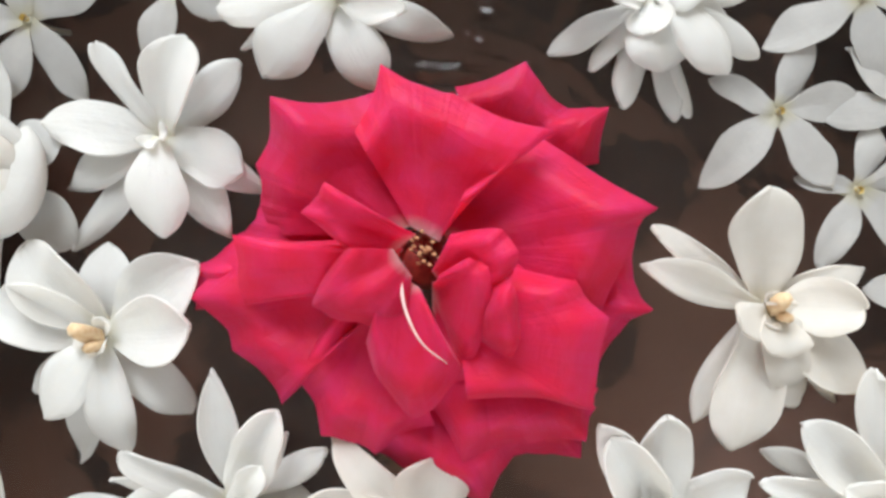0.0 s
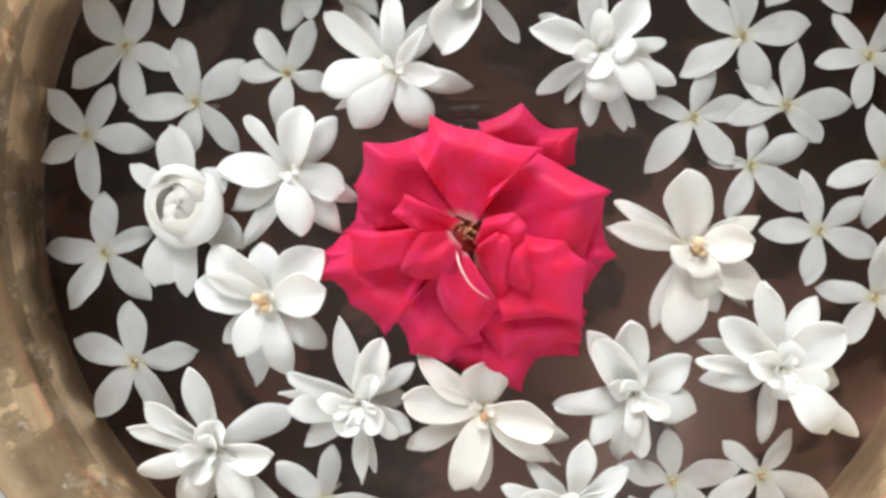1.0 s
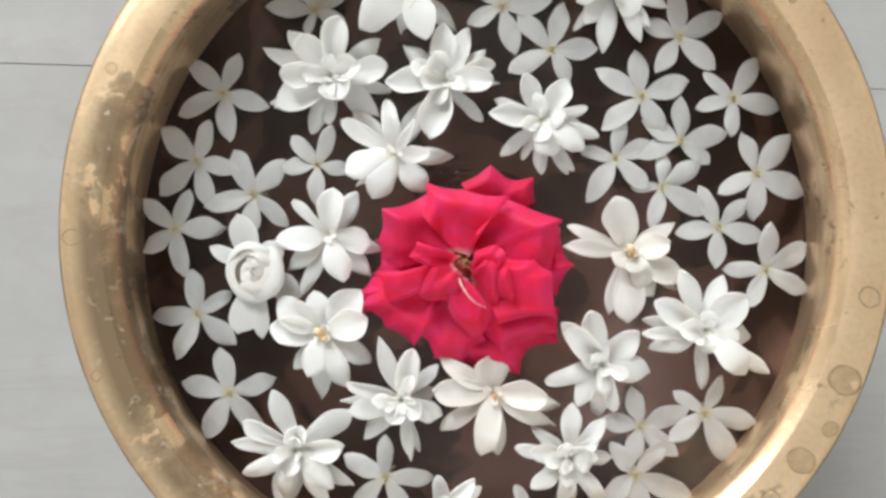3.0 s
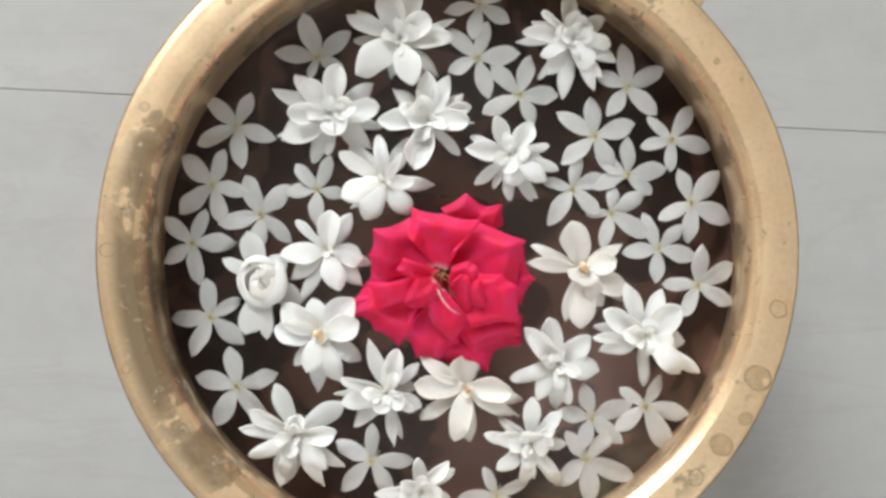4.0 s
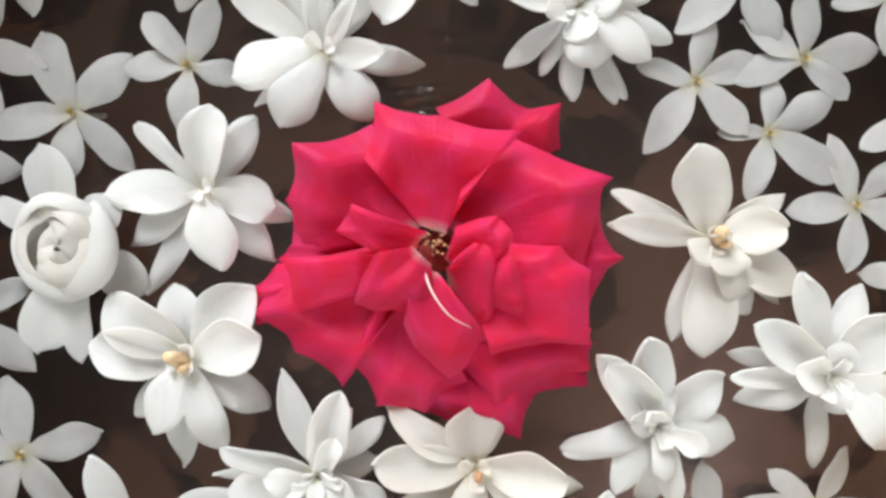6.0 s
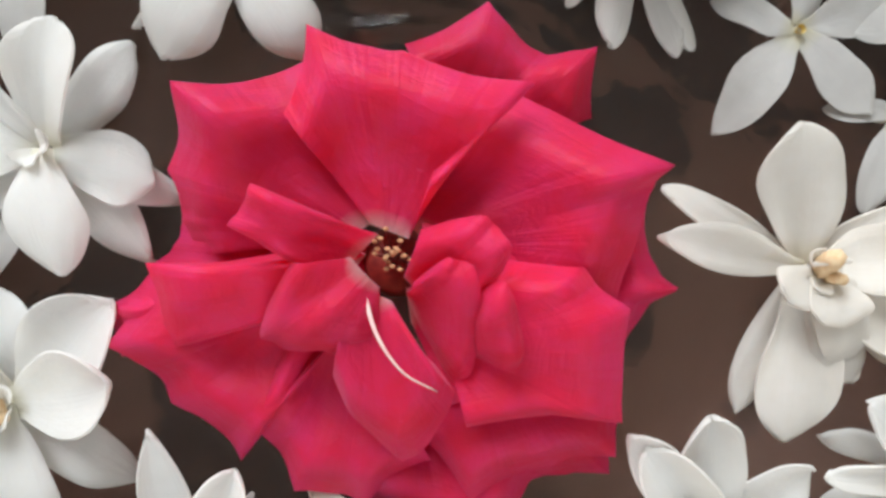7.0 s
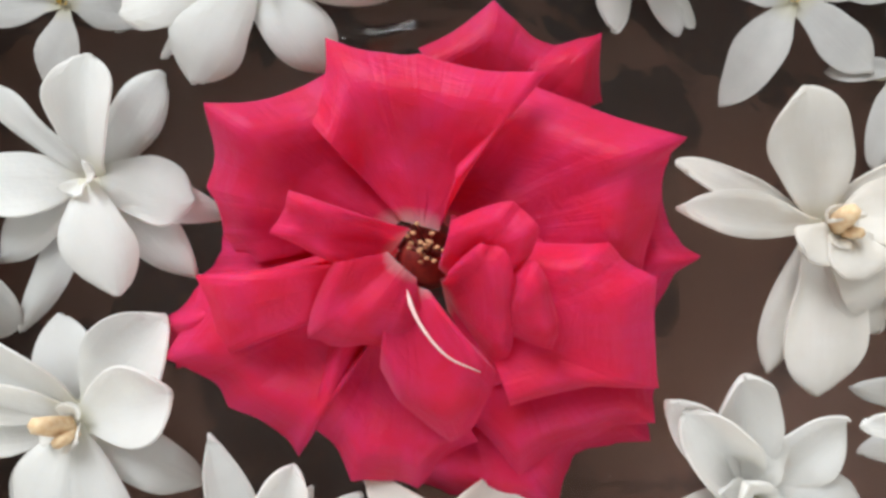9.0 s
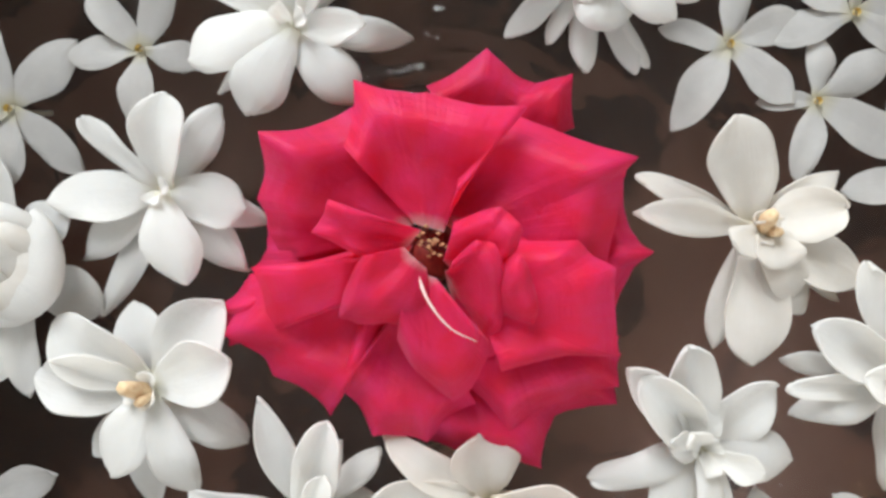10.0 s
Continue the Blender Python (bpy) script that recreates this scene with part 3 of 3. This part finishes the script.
double_jasmine(-58.4, 0.5, [(86, 19.2, 12.4, 1), (135, 20.4, 5.4, 1), (54, 20.9, 9.6, 0), (-173, 22.7, 11.6, 1), (-77, 19.7, 11.2, 2), (-8, 16.9, 12.2, 1), (-21, 21.6, 8.0, 0), (-47, 23.2, 9.6, 0), (-121, 29.4, 7.2, 0), (-142, 23.4, 8.0, 0)], ruffled=False)
double_jasmine(-61.6, -39.4, [(140, 23.4, 14.4, 1), (174, 22.1, 13.9, 1), (47, 23.2, 15.5, 1), (21, 19.7, 13.7, 2), (-111, 18.3, 10.6, 2), (-68, 23.9, 9.7, 2), (-99, 28.7, 10.2, 0), (-34, 22.3, 10.8, 0), (102, 17.8, 13.0, 0), (-132, 20.3, 9.1, 0)], anther=True)
double_jasmine(-30.7, -67.2, [(109, 27.5, 7.2, 1), (78, 22.1, 10.8, 2), (65, 18.4, 5.1, 1), (44, 20.3, 6.2, 0), (158, 23.0, 6.7, 2), (-168, 22.4, 11.1, 1), (179, 25.5, 5.3, 0), (-134, 24.0, 9.7, 0), (-81, 26.6, 5.3, 0), (-76, 24.5, 4.0, 0), (-25, 17.8, 9.5, 1), (-28, 15.1, 5.1, 2), (6, 13.7, 8.8, 0), (-88, 6.2, 5.0, 3), (-152, 7.7, 3.8, 3), (19, 6.1, 4.1, 3)])
double_jasmine(6.8, -64.9, [(148, 25.8, 8.5, 1), (93, 15.3, 15.3, 1), (178, 24.5, 12.8, 1), (-144, 27.5, 8.4, 0), (-103, 26.4, 11.9, 2), (-84, 28.5, 8.8, 0), (-1, 21.7, 12.8, 2), (-34, 26.7, 9.5, 1), (-15, 29.6, 7.9, 0), (-31, 30.2, 3.5, 0)], cream=True, anther=False)
double_jasmine(-31.1, 32.9, [(150, 25.2, 8.5, 1), (97, 22.3, 8.5, 1), (132, 25.0, 10.4, 0), (65, 24.8, 8.8, 0), (53, 15.9, 4.6, 2), (-163, 21.4, 13.2, 2), (-116, 20.2, 12.4, 2), (-55, 18.9, 11.8, 1), (-0, 24.1, 7.2, 0), (-1, 14.6, 7.9, 1), (-163, 25.7, 3.6, 0), (-146, 20.8, 4.8, 0)], ruffled=False)
double_jasmine(28.7, 45.3, [(172, 21.5, 9.9, 2), (117, 19.1, 8.4, 2), (56, 18.0, 9.9, 2), (18, 20.6, 6.4, 0), (-16, 24.8, 6.3, 1), (-142, 21.0, 6.4, 0), (-113, 17.1, 5.2, 0), (-91, 21.4, 7.2, 0), (-64, 24.3, 6.4, 0), (-53, 24.6, 4.8, 0), (-68, 15.1, 15.5, 2), (-38, 20.7, 9.3, 2), (148, 21.1, 6.4, 0), (-7, 17.6, 7.9, 1)])
double_jasmine(63.0, -8.9, [(100, 23.1, 15.9, 1), (157, 26.0, 6.8, 0), (175, 27.1, 7.5, 2), (29, 24.6, 7.7, 0), (11, 15.3, 11.5, 2), (-32, 26.6, 11.9, 1), (-59, 21.0, 11.9, 1), (-91, 29.2, 14.1, 1), (-105, 26.6, 7.7, 0), (-37, 27.7, 4.4, 0), (99, 1.8, 5.2, 3), (-81, 8.7, 9.9, 3), (-58, 15.9, 11.2, 2), (-135, 8.2, 8.4, 3)], cream=True, anther=True)
double_jasmine(93.4, -41.8, [(111, 27.4, 8.5, 1), (70, 24.1, 8.8, 0), (38, 22.1, 14.9, 1), (-10, 21.7, 9.9, 0), (-36, 32.8, 7.6, 1), (-51, 24.3, 11.7, 2), (-88, 25.6, 6.6, 0), (-158, 22.4, 8.7, 1), (177, 26.0, 7.4, 1), (170, 25.0, 5.5, 0), (151, 24.7, 11.5, 2), (167, 12.7, 9.3, 3)])
double_jasmine(50.9, -54.4, [(106, 23.5, 10.4, 2), (134, 24.4, 8.5, 1), (131, 21.1, 11.5, 2), (38, 20.5, 12.8, 1), (-13, 21.3, 11.9, 1), (-160, 23.5, 8.7, 1), (-116, 19.9, 10.8, 1), (-87, 23.8, 8.8, 0), (-71, 20.5, 7.6, 1), (127, 6.6, 5.2, 3)])
double_jasmine(-56.4, 64.9, [(154, 30.7, 9.6, 0), (128, 25.1, 10.4, 1), (122, 18.5, 11.3, 2), (76, 23.2, 11.3, 2), (35, 25.5, 9.6, 0), (10, 23.6, 12.5, 1), (-15, 24.2, 7.5, 0), (-37, 23.9, 10.7, 0), (-114, 24.1, 9.6, 0), (-93, 18.7, 7.5, 0), (-150, 25.9, 14.8, 1), (-174, 18.7, 11.5, 2), (-67, 11.7, 14.6, 2), (11, 12.9, 11.3, 2), (-161, 28.3, 4.3, 0)], cupped=True)
double_jasmine(-9.8, 62.1, [(94, 23.6, 11.5, 1), (64, 24.0, 9.4, 1), (42, 21.8, 7.5, 0), (139, 23.7, 7.5, 0), (178, 24.5, 10.4, 1), (161, 15.3, 8.2, 2), (-105, 24.8, 13.6, 2), (-50, 21.8, 6.4, 0), (21, 21.3, 7.3, 1), (-6, 18.9, 11.5, 2), (-4, 22.1, 4.3, 0), (-175, 10.4, 10.3, 3), (120, 10.5, 10.3, 2)], cupped=True)
double_jasmine(-23.3, 100.7, [(109, 24.6, 14.8, 1), (73, 27.3, 11.6, 1), (155, 27.2, 9.5, 1), (142, 25.9, 5.4, 0), (33, 16.6, 13.6, 2), (24, 28.7, 5.4, 0), (-0, 25.3, 12.7, 1), (-76, 23.7, 13.7, 2), (-138, 26.9, 14.8, 2), (-107, 16.8, 7.6, 0), (-39, 24.2, 7.6, 0), (175, 22.2, 6.5, 0)])
double_jasmine(59.0, 101.2, [(97, 21.1, 9.0, 1), (35, 20.8, 9.7, 0), (143, 18.9, 5.2, 2), (153, 20.9, 5.3, 1), (177, 24.6, 8.3, 2), (-178, 26.3, 4.3, 0), (33, 9.8, 12.5, 2), (-127, 20.2, 10.7, 1), (-151, 17.6, 8.4, 2), (-97, 28.7, 8.0, 1), (-68, 27.1, 6.4, 1), (-12, 18.8, 8.4, 2), (-28, 24.5, 9.6, 1), (-64, 17.5, 11.6, 2), (-55, 23.4, 5.3, 1), (-130, 22.8, 5.4, 0), (118, 4.4, 9.4, 3), (-162, 6.2, 7.3, 3)])
double_jasmine(-74.0, -86.5, [(110, 26.4, 9.9, 1), (149, 24.5, 8.9, 1), (173, 26.4, 7.9, 1), (-155, 23.7, 7.9, 2), (35, 26.5, 12.1, 0), (8, 20.1, 9.8, 2), (-34, 27.5, 8.0, 1), (-61, 28.0, 8.0, 1), (-44, 21.6, 10.9, 2), (-108, 21.1, 8.9, 2), (-106, 27.3, 13.1, 0), (77, 11.4, 9.8, 2), (87, 7.0, 6.8, 3)])
double_jasmine(-14.3, -113.7, [(100, 16.9, 7.9, 1), (52, 19.1, 6.9, 1), (147, 11.6, 6.8, 2), (-178, 22.6, 6.9, 1), (32, 17.8, 7.1, 0), (-131, 15.0, 8.0, 1), (-83, 16.5, 9.0, 1), (-29, 15.9, 8.0, 1), (55, 6.7, 5.8, 3)])
double_jasmine(37.6, -92.4, [(86, 23.1, 8.8, 1), (49, 21.0, 7.4, 1), (142, 18.5, 6.6, 0), (164, 22.7, 7.4, 1), (160, 17.8, 8.2, 2), (-146, 20.2, 9.4, 1), (-98, 19.6, 8.4, 1), (-85, 19.9, 3.8, 0), (-57, 25.6, 8.4, 1), (-9, 18.1, 8.5, 0), (28, 14.4, 5.6, 1), (-9, 10.0, 10.2, 2), (-149, 6.4, 5.5, 3), (53, 7.5, 8.2, 2)])

# ---- rolled jasmine bud ----
def rolled_jasmine(x, y):
    ob = thing("rolled_jasmine_flower", "double jasmine rolled into a round cream-white bud", "flower", x / 1000, y / 1000, WATER, "floating double jasmine flowers")
    for a, r, w in ((111, 26.0, 11.5), (151, 23.8, 7), (-111, 26.8, 12), (-90, 27.6, 7), (-32, 18.5, 11), (60, 15, 10)):
        petal(ob, WHITE, a, r, w, 3, 3.4, 1.5, cup=0.1, tip=0.5, peak=0.62, base=0.5, roll=LOOSE.uniform(-8, 8), wave=0.4, seed=int(a) % 97, start=2, rows=15)
    # petals that wrap round the bud: where they face, how far they reach round, foot, waist and mouth radius, foot and mouth height
    wraps = ((205, 200, 4.0, 11.6, 8.6, 3.0, 11.0), (85, 180, 4.0, 11.4, 8.4, 3.0, 12.2), (-35, 175, 4.0, 11.8, 7.4, 3.0, 12.6),
             (185, 200, 3.0, 10.2, 7.2, 4.5, 11.2), (50, 170, 3.0, 9.0, 5.6, 4.5, 12.6), (-65, 170, 3.0, 9.4, 4.8, 4.5, 13.2),
             (20, 190, 2.0, 7.0, 1.6, 5.0, 12.6), (-120, 190, 2.0, 6.6, 1.2, 5.0, 11.6), (120, 200, 1.5, 5.6, 0.3, 5.0, 11.0))
    for k, (a0, reach, foot_r, waist, mouth, low, high) in enumerate(wraps):
        rows, cols = 14, 19
        u = np.linspace(0, 1, rows)[:, None]
        v = np.linspace(-1, 1, cols)[None, :]
        taper = 0.60 + 0.40 * np.sin(np.pi * (0.12 + 0.62 * u))
        ang = np.radians(a0 + reach / 2 * v * taper + 10 * u)
        radius = foot_r * (1 - u) ** 2 + 2 * (2 * waist - 0.5 * (foot_r + mouth)) * u * (1 - u) + mouth * u ** 2
        radius = radius * (1 + 0.04 * np.sin(3 * ang + 2.1 * k)) + 1.1 * v * u - 0.6 * np.abs(v) ** 3
        z = low + (high - low) * (1 - (1 - u) ** 1.5) * (1 - 0.34 * v ** 2) + 0.6 * np.sin(4 * v + 2 * k) * u
        grid = np.stack([radius * np.cos(ang) - 1.4 * u, radius * np.sin(ang) + 1.2 * u, z + 0 * v], -1) / 1000
        uv = np.stack([0.25 + 0.75 * u + 0 * v, v * 0.5 + 0.5 + 0 * u], -1)
        verts, faces, uvs = shell(grid, uv, 0.0007)
        mesh_object("rolled_petal", verts, faces, WHITE if k < 3 else CREAM, ob, uvs=uvs)
    return ob


rolled_jasmine(-88.0, -14.2)

# ---- rose ----
rose = thing("rose", "open crimson pink rose with pointed reflexed petals, floating", "flower", -0.0034, -0.0112, WATER)
FOLDS = random.Random(11)


def rose_petal(base, corners, bulge=-1.6, sag=0.055, hem=3.7, spread=6.0, arch=0.5):
    """A broad petal from its claw to a scalloped edge that runs through pointed corners (millimetres)."""
    b = np.array(base, float)
    c = np.array(corners, float)
    edge, span = [], 9
    for i in range(len(c) - 1):
        for k in range(span):
            w = k / span
            p = c[i] * (1 - w) + c[i + 1] * w
            p = p + (b - p) * sag * 4 * w * (1 - w) * np.linalg.norm(c[i + 1] - c[i]) / 18
            edge.append(p)
    edge.append(c[-1])
    edge = np.array(edge)
    s_along = np.linspace(0, 1, len(edge))
    q = [FOLDS.uniform(0, 6.28) for _ in range(3)]
    ruffle = 0.35 * np.sin(17 * s_along + q[0]) + 0.22 * np.sin(41 * s_along + q[1])
    edge = edge + (edge - b) * (ruffle * np.sin(np.pi * s_along) / 40)[:, None]
    edge[:, 2] += 0.7 * np.sin(23 * s_along + q[2]) * np.sin(np.pi * s_along)
    cols, rows = len(edge), 26
    side = edge[-1] - edge[0]
    side = side / max(np.linalg.norm(side), 1e-6)
    v = np.linspace(-1, 1, cols)
    claw = b + np.outer(v * spread / 2, side)
    u = np.linspace(0, 1, rows)[:, None, None]
    # the corners belong to the edge alone: further in the petal is one smooth cup
    calm = edge.copy()
    for _ in range(30 if arch < 1 else 8):
        calm[1:-1] = 0.5 * calm[1:-1] + 0.25 * (calm[:-2] + calm[2:])
    near = np.clip((u - 0.45) / 0.55, 0, 1)
    near = near * near * (3 - 2 * near)
    grid = claw[None] * (1 - u) + (calm[None] * (1 - near) + edge[None] * near) * u
    p = [FOLDS.uniform(0, 6.28) for _ in range(4)]
    uu, vv = u[..., 0], v[None, :]
    size = min(1.2, np.linalg.norm(calm.mean(0) - b) / 26)
    lift = bulge * 4 * uu * (1 - uu) + hem * size * np.exp(-((uu - 0.74) / 0.19) ** 2) - 0.9 * hem * size * np.clip((uu - 0.76) / 0.24, 0, 1) ** 1.6
    lift = lift + 0.95 * np.sin(np.pi * uu) * np.sin(3.4 * vv + p[0]) + 0.26 * np.sin(np.pi * uu) * np.sin(8 * vv + 3 * uu + p[1]) + 0.25 * np.sin(6 * uu + p[2] + 2 * vv) * uu
    lift = lift + arch * (1 - vv ** 2) * np.sin(np.pi * np.clip(0.15 + 0.8 * uu, 0, 1)) - 0.35 * arch * vv ** 4 * uu
    lift = lift + 0.10 * near[..., 0] * np.sin(26 * uu + 9 * vv + p[3])
    grid[..., 2] += lift
    uv = np.stack([uu + 0 * vv, vv * 0.5 + 0.5 + 0 * uu], -1)
    verts, faces, uvs = shell(grid / 1000, uv, 0.00045)
    return mesh_object("petal", verts, faces, RED, rose, uvs=uvs)


rose_petal((-1.1, 3.1, 13), [(-16.9, 18.5, 19), (-15.0, 31.7, 16), (-1.0, 28.9, 20), (17.6, 25.3, 22), (4.6, 12.1, 20)])
rose_petal((3.8, 2.2, 11), [(1.3, 16.3, 12), (16.4, 24.7, 15), (37.8, 15.5, 22), (36.0, 11.6, 18), (34.4, -4.4, 14), (17.6, 0.1, 14)], sag=0.012)
rose_petal((8.8, 15.9, 7), [(-1.1, 31.9, 9), (11.0, 38.6, 12), (21.2, 32.4, 8), (28.4, 33.7, 12), (29.2, 23.3, 8)])
rose_petal((-6.0, 2.7, 11), [(-31.0, -2.9, 8), (-33.4, 2.2, 10), (-34.7, 9.7, 12), (-33.0, 21.9, 18), (-15.8, 27.3, 12), (-3.6, 15.6, 11)])
rose_petal((-2.2, -1.7, 5), [(-37.0, 10.1, 5), (-34.6, 1.7, 6), (-38.1, -4.8, 6), (-22.8, -19.4, 5)])
rose_petal((-4.5, 0.5, 17), [(-14.0, -1.9, 21), (-22.1, 2.6, 22), (-18.6, 8.2, 26), (-8.7, 4.5, 21)], bulge=1.4, hem=1.8, arch=2.0, sag=0.02)
rose_petal((-6.0, -2.9, 13), [(-17.6, -11.6, 13), (-33.0, -17.0, 13), (-34.6, -3.7, 18), (-24.5, -3.1, 16), (-9.3, 1.1, 15)], bulge=1.8, hem=1.8, arch=1.6)
rose_petal((-7.2, -7.8, 9), [(-37.2, -5.4, 10), (-42.6, -17.3, 13), (-32.8, -25.9, 10), (-21.8, -34.5, 11), (-9.2, -15.1, 9)])
rose_petal((-13.2, -8.1, 5), [(-38.5, -5.7, 6), (-45.1, -13.0, 8), (-43.6, -20.9, 5)])
rose_petal((-3.8, -2.4, 21), [(-13.4, -1.7, 23), (-18.8, -13.9, 14), (-10.5, -15.2, 14), (-1.1, -14.0, 17)], bulge=4.0, hem=1.8, arch=3.0, sag=-0.09)
rose_petal((-2.8, -5.1, 19), [(-6.0, -9.5, 20), (-7.4, -18.0, 18), (-3.6, -24.6, 16), (3.2, -30.6, 15), (8.6, -23.6, 17), (10.0, -19.0, 18), (6.6, -15.0, 20)], bulge=2.2, hem=1.8, arch=2.6, sag=-0.05)
rose_petal((-4.1, -11.4, 10), [(-14.2, -10.9, 12), (-20.3, -26.7, 13), (-13.3, -39.2, 9), (-2.3, -40.6, 9), (8.0, -33.1, 9)])
rose_petal((3.8, -18.2, 4), [(-14.3, -40.3, 5), (3.4, -43.8, 6), (21.5, -47.4, 9), (23.8, -38.4, 6), (28.6, -34.5, 5)])
rose_petal((12.9, -12.7, 9), [(-0.2, -24.8, 8), (14.4, -38.2, 11), (26.4, -32.5, 10), (36.4, -29.3, 12), (37.4, -22.9, 11)])
rose_petal((18.5, -16.7, 3), [(23.0, -38.2, 4), (37.8, -34.5, 6), (38.6, -20.3, 6)])
rose_petal((9.7, -12.9, 13), [(12.5, -25.2, 15), (25.0, -21.9, 16), (34.9, -22.0, 18), (33.2, -4.9, 20), (26.4, 0.3, 20), (16.3, 0.4, 17)], bulge=2.4, hem=1.8, arch=1.8, sag=0.03)
rose_petal((23.0, -2.0, 5), [(38.8, 13.1, 9), (40.1, 2.5, 8), (43.7, -2.4, 12), (41.1, -6.1, 8), (37.5, -15.5, 6)])
rose_petal((2.4, -7.9, 9), [(3.7, 4.8, 15), (17.6, 0.7, 14), (21.3, -14.9, 13), (9.8, -23.3, 11)], sag=-0.05)
rose_petal((3.6, -5.2, 14), [(3.4, 3.8, 22), (11.7, 6.4, 26), (15.2, 2.1, 26), (12.2, -4.5, 19)], bulge=1.4, hem=1.8, arch=2.6, sag=-0.1)
rose_petal((3.2, -8.1, 12), [(3.0, -3.4, 22), (7.1, 0.7, 26), (10.4, -0.1, 26), (12.4, -13.9, 18), (10.4, -19.4, 14)], bulge=1.4, hem=1.8, arch=3.0, sag=-0.12)
rose_petal((10.4, -10.9, 15), [(11.7, -3.3, 23), (14.6, -1.7, 26), (18.1, -9.9, 23), (18.2, -15.2, 19), (12.4, -13.4, 16)], bulge=1.4, hem=1.8, arch=3.0, sag=-0.1)
# heart of the rose
bm = bmesh.new()
bmesh.ops.create_cone(bm, cap_ends=True, segments=20, radius1=0.006, radius2=0.0040, depth=0.008, matrix=Matrix.Translation((0.0, -0.002, 0.0055)))
part("heart", bm, ROSE_CORE, rose, "dark red heart")
for k in range(24):
    a, r = FOLDS.uniform(0, 6.28), FOLDS.uniform(0.0003, 0.0040)
    x, y, z = r * math.cos(a), 0.0006 + r * math.sin(a) * 0.8, FOLDS.uniform(0.0145, 0.0168)
    rod("filament", [(x * 0.5, y * 0.5 - 0.001, 0.010), (x, y, z)], 0.00018, ROSE_CORE, rose)
    ball("anther", (x, y, z), (0.00048, 0.00034, 0.00030), ROSE_ANTHER, rose, 7)
rod("pale_rib", curve_through([(-0.0034, -0.0055, 0.0232), (-0.0014, -0.0102, 0.0246), (0.0022, -0.0148, 0.0245), (0.0072, -0.0178, 0.0222)], 16), 0.00038, RIB, rose, taper=0.25, label="pale petal rib")
